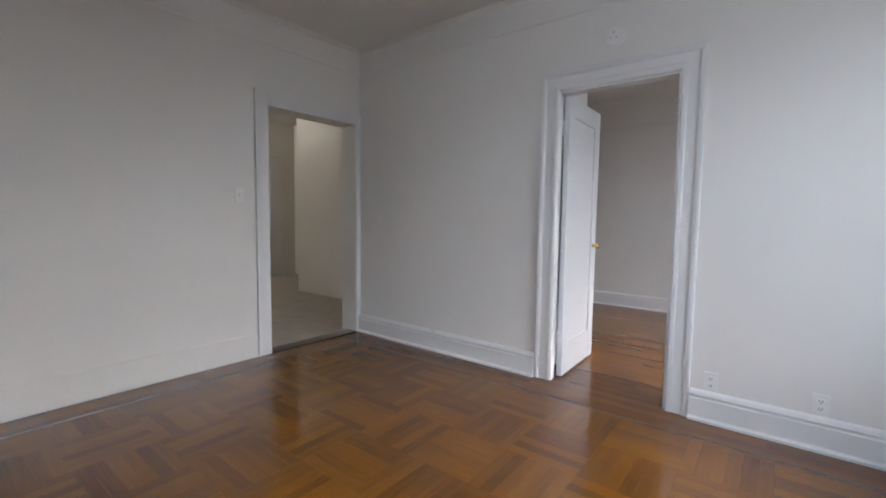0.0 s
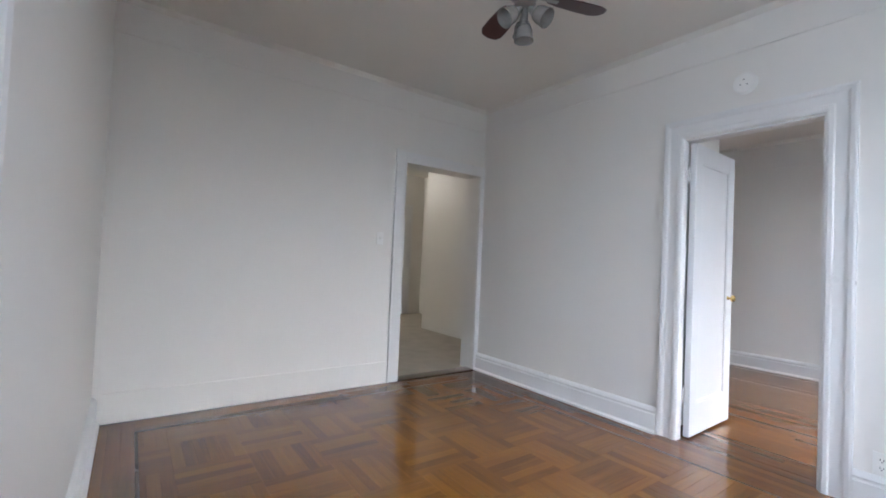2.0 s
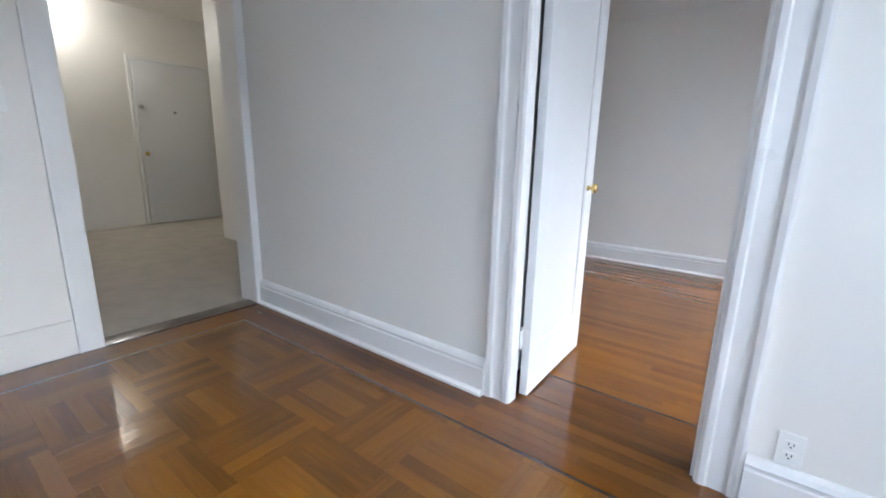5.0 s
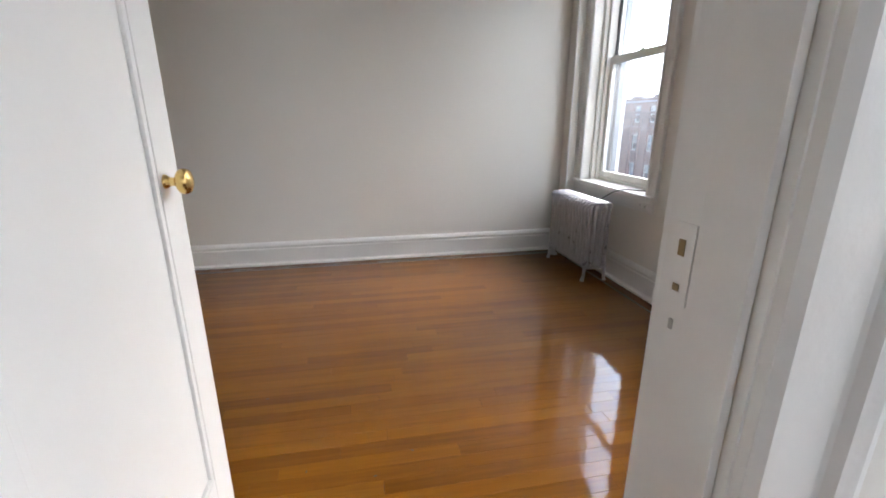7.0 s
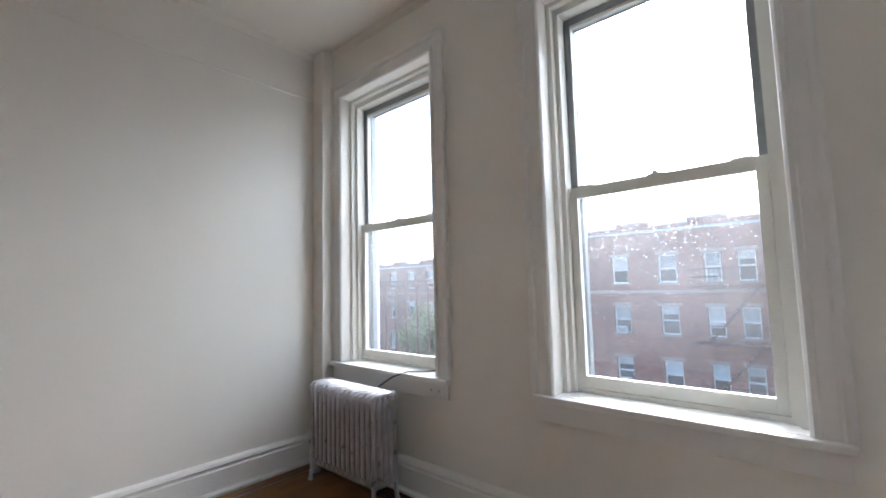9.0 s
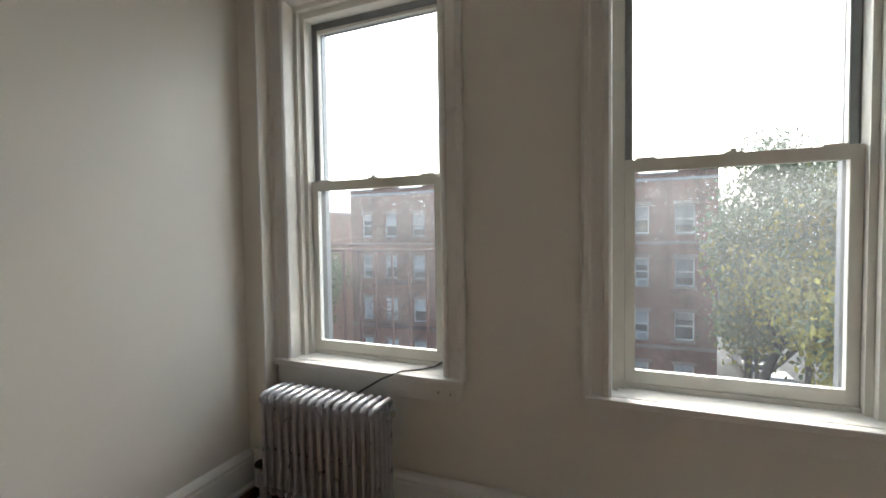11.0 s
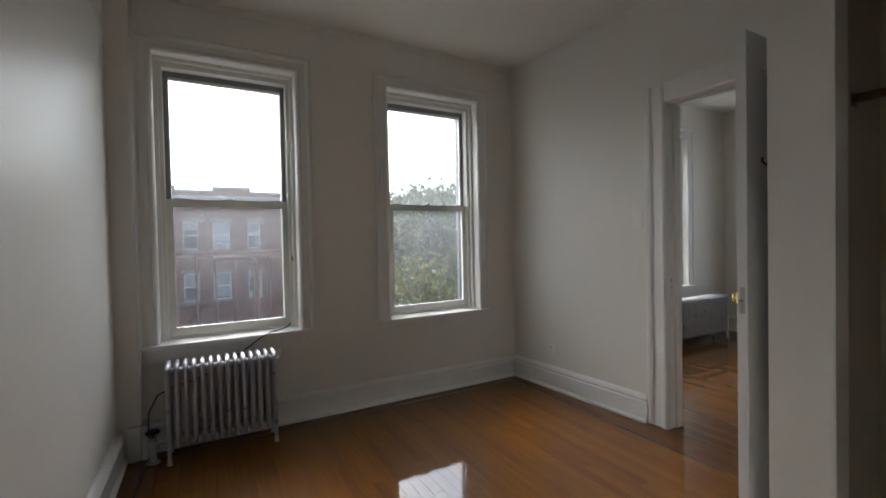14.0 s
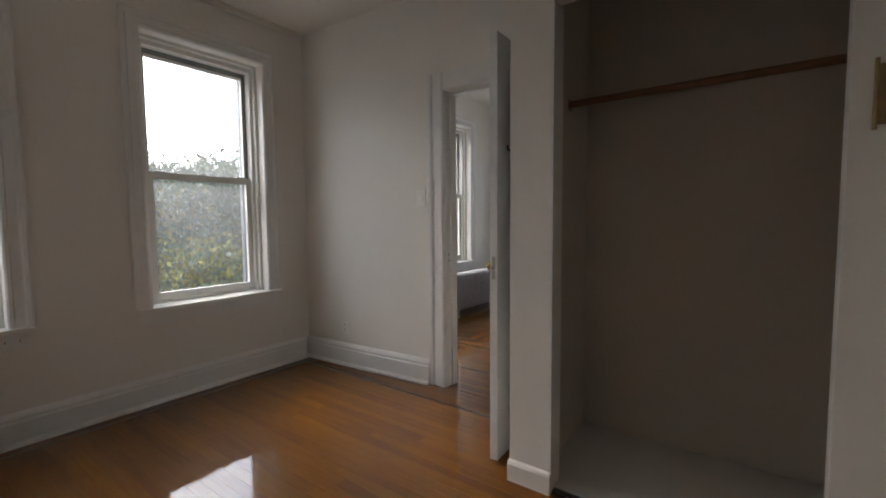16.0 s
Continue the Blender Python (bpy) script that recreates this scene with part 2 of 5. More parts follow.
def misted_glass(name, z_clear, z_thick):
    """Old pane with a film of damp and dirt, uneven and thicker towards the meeting rails."""
    m, nt, b = material(name)
    L = nt.links.new
    b.inputs["Base Color"].default_value = (0.95, 0.98, 0.98, 1)
    b.inputs["Roughness"].default_value = 0.0
    b.inputs["Transmission Weight"].default_value = 1.0
    film = node(nt, "ShaderNodeBsdfTranslucent")
    film.inputs["Color"].default_value = (0.9, 0.92, 0.95, 1)
    geo = nt.nodes.new("ShaderNodeNewGeometry")
    sep = nt.nodes.new("ShaderNodeSeparateXYZ")
    L(geo.outputs["Position"], sep.inputs[0])
    up = node(nt, "ShaderNodeMapRange")
    L(sep.outputs["Z"], up.inputs[0])
    for k, v in (("From Min", z_clear), ("From Max", z_thick), ("To Min", 0.0), ("To Max", 0.035)):
        up.inputs[k].default_value = v
    nz = node(nt, "ShaderNodeTexNoise", Scale=5.0, Detail=5.0)
    L(geo.outputs["Position"], nz.inputs["Vector"])
    mul = node(nt, "ShaderNodeMath")
    mul.operation = "MULTIPLY_ADD"
    L(nz.outputs[0], mul.inputs[0])
    mul.inputs[1].default_value = 0.022
    L(up.outputs[0], mul.inputs[2])
    mix = nt.nodes.new("ShaderNodeMixShader")
    L(mul.outputs[0], mix.inputs[0]), L(b.outputs[0], mix.inputs[1]), L(film.outputs[0], mix.inputs[2])
    L(mix.outputs[0], nt.nodes["Material Output"].inputs["Surface"])
    return m


M_MIST = misted_glass("misted_glass", 0.8, 1.5)
M_MIST_UP = misted_glass("misted_upper_glass", 1.95, 1.58)


def drop_material():
    m, nt, b = material("rain_drops")
    b.inputs["Base Color"].default_value = (0.97, 0.98, 1, 1)
    b.inputs["Roughness"].default_value = 0.02
    b.inputs["IOR"].default_value = 1.33
    b.inputs["Transmission Weight"].default_value = 1.0
    return m


M_DROP = drop_material()


# ---------------------------------------------------------------- mesh helpers
def box(bm, x0, x1, y0, y1, z0, z1, bevel=0.0):
    m = Matrix.LocRotScale(((x0 + x1) / 2, (y0 + y1) / 2, (z0 + z1) / 2), None, (abs(x1 - x0), abs(y1 - y0), abs(z1 - z0)))
    made = bmesh.ops.create_cube(bm, size=1.0, matrix=m)["verts"]
    if bevel:
        edges = {e for v in made for e in v.link_edges}
        bmesh.ops.bevel(bm, geom=list(edges), offset=bevel, segments=2, profile=0.7, affect="EDGES")


def tube(bm, points, radius, sides=8, caps=True):
    """A round bar that follows the points; radius is one number or one for each point."""
    pts = [Vector(p) for p in points]
    rad = radius if isinstance(radius, (list, tuple)) else [radius] * len(pts)
    rings, side = [], None
    for i, p in enumerate(pts):
        d = (pts[min(i + 1, len(pts) - 1)] - pts[max(i - 1, 0)]).normalized()
        if side is None:
            side = d.orthogonal().normalized()
        side = (side - d * side.dot(d)).normalized()
        up = d.cross(side)
        rings.append([bm.verts.new(p + (side * math.cos(a) + up * math.sin(a)) * rad[i])
                      for a in (2 * math.pi * k / sides for k in range(sides))])
    for a, b in zip(rings, rings[1:]):
        for k in range(sides):
            bm.faces.new((a[k], a[(k + 1) % sides], b[(k + 1) % sides], b[k]))
    if caps:
        bm.faces.new(rings[0][::-1])
        bm.faces.new(rings[-1])


def lathe(bm, profile, m=None, sides=24):
    """A turned body: profile of (radius, height) about the z axis, placed by m."""
    m = m or Matrix()
    rings = []
    for r, h in profile:
        rings.append([bm.verts.new(m @ Vector((r * math.cos(2 * math.pi * k / sides), r * math.sin(2 * math.pi * k / sides), h))) for k in range(sides)])
    for a, b in zip(rings, rings[1:]):
        for k in range(sides):
            bm.faces.new((a[k], a[(k + 1) % sides], b[(k + 1) % sides], b[k]))
    if profile[0][0] > 1e-5:
        bm.faces.new(rings[0][::-1])
    if profile[-1][0] > 1e-5:
        bm.faces.new(rings[-1])


def extrude_profile(bm, profile, start, along, out, length):
    """A moulding: profile of (out, up) carried from start along a direction."""
    a, o, s = Vector(along), Vector(out), Vector(start)
    up = Vector((0, 0, 1)) if abs(a.z) < 0.5 else a.cross(o) * -1
    r0 = [bm.verts.new(s + o * p + up * q) for p, q in profile]
    r1 = [bm.verts.new(s + a * length + o * p + up * q) for p, q in profile]
    n = len(profile)
    for k in range(n):
        bm.faces.new((r0[k], r0[(k + 1) % n], r1[(k + 1) % n], r1[k]))
    bm.faces.new(r0[::-1])
    bm.faces.new(r1)


def finish(bm, smooth=False):
    bmesh.ops.recalc_face_normals(bm, faces=bm.faces)
    me = bpy.data.meshes.new("mesh")
    bm.to_mesh(me)
    bm.free()
    if smooth:
        for p in me.polygons:
            p.use_smooth = True
        me.set_sharp_from_angle(angle=radians(40))
    return me


def part(name, bm, mat, parent=None, label="", smooth=False):
    me = finish(bm, smooth)
    me.name = name
    me.materials.append(mat)
    ob = new(name, me)
    ob.parent = parent
    if label:
        ob["label"] = label
    return ob


def empty(name, at=(0, 0, 0), turn=0.0):
    e = new(name)
    e.empty_display_size = 0.1
    e.matrix_world = pose(*at, 0, 0, turn)
    return e


def bm_new():
    return bmesh.new()


def boxed(name, dims, mat, parent=None, bevel=0.0, label=""):
    bm = bm_new()
    box(bm, *dims, bevel)
    return part(name, bm, mat, parent, label, smooth=bevel > 0)


def wall_cells(bm, axis, at0, at1, lo, hi, top, holes, bottom=0.0):
    """A wall slab between at0 and at1 across, lo to hi along, with holes (a0, a1, z0, z1) cut through: one closed shell."""
    cols = sorted({round(c, 5) for c in (lo, hi, *(h[0] for h in holes), *(h[1] for h in holes))})
    rows = sorted({round(c, 5) for c in (bottom, top, *(h[2] for h in holes), *(h[3] for h in holes))})
    verts = {}

    def vert(i, j, k):
        if (i, j, k) not in verts:
            a, z, at = cols[i], rows[j], (at0, at1)[k]
            verts[i, j, k] = bm.verts.new((a, at, z) if axis == "x" else (at, a, z))
        return verts[i, j, k]

    def solid(i, j):
        if not (0 <= i < len(cols) - 1 and 0 <= j < len(rows) - 1):
            return False
        a, z = (cols[i] + cols[i + 1]) / 2, (rows[j] + rows[j + 1]) / 2
        return not any(h[0] < a < h[1] and h[2] < z < h[3] for h in holes)

    for i in range(len(cols) - 1):
        for j in range(len(rows) - 1):
            if not solid(i, j):
                continue
            for k in (0, 1):
                bm.faces.new([vert(p, q, k) for p, q in ((i, j), (i + 1, j), (i + 1, j + 1), (i, j + 1))])
            for di, dj, p, q in ((-1, 0, (i, j), (i, j + 1)), (1, 0, (i + 1, j), (i + 1, j + 1)), (0, -1, (i, j), (i + 1, j)), (0, 1, (i, j + 1), (i + 1, j + 1))):
                if not solid(i + di, j + dj):
                    bm.faces.new((vert(*p, 0), vert(*q, 0), vert(*q, 1), vert(*p, 1)))


def wall(name, axis, at0, at1, lo, hi, top, holes=(), mat=None, bottom=0.0, label=""):
    bm = bm_new()
    wall_cells(bm, axis, at0, at1, lo, hi, top, list(holes), bottom)
    ob = part(name, bm, mat or M_WALL)
    return tagged(ob, label or "off-white painted plaster wall", "wall", kind="structure")


# ---------------------------------------------------------------- plan
XW, XW_OUT = 2.21, 2.53            # facade: inner and outer face
XH, XH_OUT = -2.14, -2.35          # wall towards the hall
YA = -3.28                         # end wall of the parquet room
TH, TH_C = 0.13, 0.235             # partition between the rooms: at the doorway, at the facade
YF = 3.20                         # end wall of the strip-floor room
XBL = -2.0                         # wall behind the camera's last stand
HA, HB, HH = 2.84, 2.80, 2.95
DW, DH = 0.762, 2.10               # door opening
HOLE_HALL = (-0.998, -0.058, 2.106)
W_Z0, W_Z1 = 0.645, 2.445
WINDOWS_B = [(0.624, 1.455), (2.148, 2.984)]
WINDOWS_A = [(-2.45, -1.61), (-1.09, -0.27)]
SIDE_WINDOW = (0.80, 1.64)        # in the end wall of the parquet room, behind the first stand
CL_X, CL_Y, CL_L, CL_R, CL_TOP = -0.12, 0.855, -0.322, -1.225, 2.12   # closet box

# walls
wall("wall_partition", "x", 0.0, TH, XH_OUT, XW, HA, [(-0.045, DW, 0.0, DH)])
# the partition's far face runs askew, so that it thickens towards the facade
bm = bm_new()
x0, x1 = DW, XW
low = [bm.verts.new((x, y, 0)) for x, y in ((x0, TH - 0.001), (x1, TH - 0.001), (x1, TH_C), (x0, TH))]
high = [bm.verts.new((v.co.x, v.co.y, HB)) for v in low]
bm.faces.new(low), bm.faces.new(high)
for k in range(4):
    bm.faces.new((low[k], low[(k + 1) % 4], high[(k + 1) % 4], high[k]))
tagged(part("wall_partition_face", bm, M_WALL), "off-white painted plaster wall", "wall", kind="structure")
SKEW = math.atan2(TH_C - TH, XW - DW)


def partition_y(x):
    return TH + (x - DW) * math.tan(SKEW)


facade_holes = [(a, b, W_Z0 - 0.03, W_Z1) for a, b in WINDOWS_A + WINDOWS_B]
wall("wall_facade", "y", XW, XW_OUT, YA - 0.32, YF + 0.15, 3.1, facade_holes)
wall("wall_hall", "y", XH_OUT, XH, YA - 0.32, 0.0, HA, [(HOLE_HALL[0], HOLE_HALL[1], 0.0, HOLE_HALL[2])])
wall("wall_parquet_room_end", "x", YA - 0.32, YA, XH, XW, HA, [(SIDE_WINDOW[0], SIDE_WINDOW[1], W_Z0 - 0.03, W_Z1)])
wall("wall_strip_room_end", "x", YF, YF + 0.15, XBL - 0.15, XW, HB)
wall("wall_strip_room_side", "y", XBL - 0.15, XBL, TH, YF, HB)
# closet: front wall with the opening, side wall behind the door leaf
wall("wall_closet_front", "x", CL_Y - 0.10, CL_Y, XBL, CL_X, HB, [(CL_R, CL_L, 0.0, CL_TOP)])
wall("wall_closet_side", "y", CL_X - 0.10, CL_X, TH, CL_Y - 0.10, HB)
wall("wall_closet_end", "y", -1.46, -1.36, TH, CL_Y - 0.10, HB)
# thin linings that hold the shade-darkened colour of the closet inside
CLOSET_TEXT = "beige painted plaster inside the closet, darkened to carry its shade"
wall("wall_closet_lining", "y", CL_X - 0.112, CL_X - 0.1, TH + 0.012, CL_Y - 0.10, HB, mat=M_CLOSET_SHADE, label=CLOSET_TEXT)
wall("wall_closet_lining", "y", -1.36, -1.348, TH + 0.012, CL_Y - 0.10, HB, mat=M_CLOSET_SHADE, label=CLOSET_TEXT)
wall("wall_closet_back", "x", TH + 0.0005, TH + 0.012, -1.36, CL_X - 0.1, HB, mat=M_CLOSET_SHADE, label=CLOSET_TEXT)
# hall
wall("wall_hall_right", "x", 0.955, 1.05, -4.70, XH_OUT, HH)
wall("wall_hall_recess", "x", 2.0, 2.12, -6.40, -4.70, HH)
wall("wall_hall_recess_side", "y", -4.82, -4.70, 1.05, 2.0, HH)
wall("wall_hall_end", "y", -6.52, -6.40, -1.5, 2.12, HH)
wall("wall_hall_left", "x", -1.62, -1.5, -6.40, XH_OUT, HH)
wall("wall_hall_near", "y", XH_OUT, XH_OUT + 0.02, 0.0, 0.955, HH)


def slab(name, dims, mat, label, category):
    return tagged(boxed(name, dims, mat), label, category, kind="structure")


slab("ceiling_parquet_room", (XH_OUT, XW_OUT, YA - 0.32, TH / 2, HA, HA + 0.25), M_CEIL, "off-white painted plaster ceiling", "ceiling")
slab("ceiling_strip_room", (XBL - 0.15, XW_OUT, TH / 2 + 0.001, YF + 0.15, HB, HB + 0.3), M_CEIL, "off-white painted plaster ceiling", "ceiling")
slab("ceiling_hall", (-6.6, XH_OUT - 0.001, -1.62, 2.12, HH, HH + 0.38), M_CEIL, "off-white painted hall ceiling", "ceiling")
slab("floor_parquet_room", (XH_OUT + 0.1, XW_OUT, YA - 0.32, TH, -0.25, -0.014), M_SUBFLOOR, "dark subfloor under varnished oak parquet", "floor")
slab("floor_strip_room", (XBL - 0.15, XW_OUT, TH + 0.001, YF + 0.15, -0.25, -0.014), M_SUBFLOOR, "dark subfloor under varnished strip flooring", "floor")
slab("floor_hall", (-6.6, XH_OUT + 0.099, -1.62, 2.12, -0.25, -0.002), M_CARPET, "beige cut-pile hall carpet", "carpet")
slab("floor_closet", (-1.36, CL_X - 0.10, TH + 0.001, CL_Y - 0.04, -0.013, 0.02), M_WALL, "painted off-white closet floor board", "floor")


# ---------------------------------------------------------------- trim
CASING = [(0.0, 0.0), (0.030, 0.0), (0.034, 0.010), (0.030, 0.026), (0.020, 0.034), (0.018, 0.040), (0.018, 0.078), (0.026, 0.084), (0.026, 0.100), (0.016, 0.110), (0.0, 0.112)]


def casing_frame(name, plane, at, out, a0, a1, z0, z1, label, width=0.112, deep=1.0):
    """Moulded casing on both sides and the head of an opening. plane 'x' or 'y' names the wall's normal; out is +1 or -1."""
    holder = empty(name, (0, 0, 0))
    k = width / 0.112
    for piece in ("side", "side", "head"):
        bm = bm_new()
        left = len(holder.children) == 0
        rows = []
        for o, w in CASING:
            o, w = o * deep, w * k
            if piece == "head":
                pts = [(a0 - width + w, z1 + width - w), (a1 + width - w, z1 + width - w)]
            elif left:
                pts = [(a0 - width + w, z0), (a0 - width + w, z1 + width - w)]
            else:
                pts = [(a1 + width - w, z0), (a1 + width - w, z1 + width - w)]
            row = []
            for a, z in pts:
                row.append(bm.verts.new((at + out * o, a, z) if plane == "x" else (a, at + out * o, z)))
            rows.append(row)
        for r0, r1 in zip(rows, rows[1:]):
            bm.faces.new((r0[0], r1[0], r1[1], r0[1]))
        bm.faces.new([r[0] for r in rows])
        bm.faces.new([r[1] for r in rows])
        part("casing_" + piece, bm, M_TRIM, holder)
    return tagged(holder, label, "trim", kind="structure")


BASE = [(0.0, 0.0), (0.050, 0.0), (0.050, 0.014), (0.036, 0.022), (0.032, 0.028), (0.032, 0.132), (0.026, 0.138), (0.026, 0.150), (0.032, 0.156), (0.022, 0.172), (0.010, 0.180), (0.0, 0.182)]


def baseboard(start, along, out, length, label="white painted wooden baseboard with moulded top", low=False):
    bm = bm_new()
    prof = BASE if not low else [(0, 0), (0.02, 0), (0.02, 0.08), (0.014, 0.092), (0, 0.097)]
    extrude_profile(bm, prof, start, along, out, length)
    return tagged(part("baseboard", bm, M_TRIM), label, "baseboard", kind="structure")


CW = 0.135
casing_frame("trim_door_parquet_side", "y", 0.0, -1, 0.0, DW, 0.0, DH, "white moulded casing round the bedroom doorway", CW, 0.72)
# casing on the strip-floor side stops against the closet wall
holder = empty("trim_door_strip_side")
bm = bm_new()
extrude_profile(bm, [(o, 0.135 - w * 0.135 / 0.112) for o, w in CASING], (DW, TH, 0), (0, 0, 1), (0, 1, 0), DH + 0.12)
part("casing_side", bm, M_TRIM, holder)
boxed("casing_head", (-0.118, DW - 0.001, TH, TH + 0.024, DH, DH + 0.12), M_TRIM, holder, 0.003)
tagged(holder, "white moulded casing round the doorway", "trim", kind="structure")

# door lining with stop
lining = empty("trim_door_lining")
boxed("jamb", (DW - 0.003, DW + 0.02, -0.001, TH + 0.001, 0, DH), M_TRIM, lining)
boxed("stop", (DW - 0.014, DW - 0.0025, 0.012, 0.075, 0, DH), M_TRIM, lining, 0.002)
boxed("jamb", (-0.045, 0.0, 0.0, 0.055, 0, DH), M_TRIM, lining, 0.001)
boxed("head_stop", (0.0, DW - 0.012, 0.012, 0.058, DH - 0.012, DH), M_TRIM, lining, 0.002)
boxed("strike_plate", (DW - 0.0045, DW - 0.0025, 0.088, 0.116, 0.90, 0.99), M_TRIM, lining, 0.0, "painted-over metal strike plate")
for z0, z1 in ((0.954, 0.972), (0.914, 0.922)):
    boxed("keeper_hole", (DW - 0.0055, DW - 0.004, 0.100, 0.109, z0, z1), M_OLDBRASS, lining, 0.0, "dark latch hole")
boxed("latch_mark", (DW - 0.005, DW - 0.002, 0.102, 0.107, 0.868, 0.880), M_STEEL, lining, 0.0, "chipped dark mark")
tagged(lining, "white painted door lining with strike plate", "door frame", kind="structure")

# hall opening trim
hall_trim = empty("trim_hall_opening")
for (a0, a1, z0, z1) in ((HOLE_HALL[0] - 0.105, HOLE_HALL[0], 0, HOLE_HALL[2] + 0.105), (HOLE_HALL[0], HOLE_HALL[1] + 0.06, HOLE_HALL[2], HOLE_HALL[2] + 0.105)):
    boxed("casing_board", (XH, XH + 0.018, a0, a1, z0, z1), M_TRIM, hall_trim, 0.004)
boxed("casing_band", (XH, XH + 0.026, HOLE_HALL[0] - 0.118, HOLE_HALL[0] - 0.105, 0, HOLE_HALL[2] + 0.117), M_TRIM, hall_trim, 0.003)
boxed("casing_board", (XH, XH + 0.018, HOLE_HALL[1], -0.003, 0, HOLE_HALL[2]), M_TRIM, hall_trim, 0.004)
tagged(hall_trim, "flat white casing round the hall opening", "trim", kind="structure")
tagged(boxed("hall_saddle", (XH_OUT + 0.099, XH + 0.03, HOLE_HALL[0] + 0.001, HOLE_HALL[1] - 0.001, -0.012, 0.010), M_INLAY, bevel=0.004), "dark worn wooden saddle in the hall opening", "threshold", kind="structure")

# baseboards
baseboard((XH + 0.02, 0, 0), (1, 0, 0), (0, -1, 0), -CW - XH - 0.022)
baseboard((DW + CW + 0.002, 0, 0), (1, 0, 0), (0, -1, 0), XW - DW - CW - 0.04)
flat_base = bm_new()
box(flat_base, XH, XH + 0.012, YA + 0.053, HOLE_HALL[0] - 0.12, 0.0, 0.20, 0.002)
tagged(part("baseboard", flat_base, M_WALL), "flat white baseboard painted like the wall", "baseboard", kind="structure")
baseboard((XH, YA, 0), (1, 0, 0), (0, 1, 0), XW - XH)
baseboard((XW, YA + 0.053, 0), (0, 1, 0), (-1, 0, 0), -YA - 0.106)
baseboard((DW + CW + 0.002, partition_y(DW + CW + 0.002), 0), (math.cos(SKEW), math.sin(SKEW), 0), (-math.sin(SKEW), math.cos(SKEW), 0), (XW - DW - CW - 0.002) / math.cos(SKEW))
baseboard((XW, TH_C + 0.053, 0), (0, 1, 0), (-1, 0, 0), 3.082 - TH_C - 0.054)
baseboard((XBL, YF, 0), (1, 0, 0), (0, -1, 0), 2.115 - XBL)
baseboard((XBL, CL_Y + 0.001, 0), (0, 1, 0), (1, 0, 0), YF - CL_Y - 0.055)
baseboard((CL_L, CL_Y, 0), (1, 0, 0), (0, 1, 0), CL_X - CL_L + 0.002, "low white baseboard on the closet front", low=True)
baseboard((XBL + 0.053, CL_Y, 0), (1, 0, 0), (0, 1, 0), CL_R - XBL - 0.055, "low white baseboard on the closet front", low=True)

# boxed pipe chase in the corner by the window, with a corner bead
chase = boxed("wall_pipe_chase", (2.120, XW, 3.082, YF, 0, HB), M_WALL)
tagged(chase, "painted pipe chase in the room corner", "wall", kind="structure")
bm = bm_new()
tube(bm, [(2.119, 3.081, 0.22), (2.119, 3.081, 2.44), (2.120, 3.083, 2.47)], [0.008, 0.008, 0.003], 10)
tagged(part("corner_bead", bm, M_TRIM, smooth=True), "rounded painted corner bead on the pipe chase", "trim", kind="structure")
bm = bm_new()
box(bm, 2.088, XW, 3.050, 3.082, 0.0, 0.20, 0.004)
box(bm, 2.088, 2.120, 3.083, YF - 0.053, 0.0, 0.20, 0.004)
tagged(part("baseboard", bm, M_TRIM), "white painted baseboard wrapped round the pipe chase", "baseboard", kind="structure")

# old picture rails, flattened under many coats of paint
def picture_rail(dims):
    tagged(boxed("trim_picture_rail", dims, M_WALL, bevel=0.003), "thin picture rail painted over like the wall", "trim", kind="structure")


picture_rail((XH, XH + 0.008, YA, -0.01, 2.60, 2.622))
picture_rail((XH + 0.01, XW - 0.02, -0.008, 0.0, 2.60, 2.618))
picture_rail((XBL, 2.118, YF - 0.008, YF, 2.46, 2.482))


def cornice(start, along, out, length):
    bm = bm_new()
    extrude_profile(bm, [(0, 0), (0.0, -0.035), (0.008, -0.03), (0.022, -0.012), (0.03, 0.0)], start, along, out, length)
    tagged(part("trim_ceiling_cove", bm, M_CEIL, smooth=True), "uneven plaster cove along the ceiling", "trim", kind="structure")


cornice((XH, YA, HA), (0, 1, 0), (1, 0, 0), -YA)
cornice((XH, 0, HA), (1, 0, 0), (0, -1, 0), XW - XH)
cornice((XBL, YF, HB), (1, 0, 0), (0, -1, 0), XW - XBL)
cornice((XW, TH, HB), (0, 1, 0), (-1, 0, 0), YF - TH)

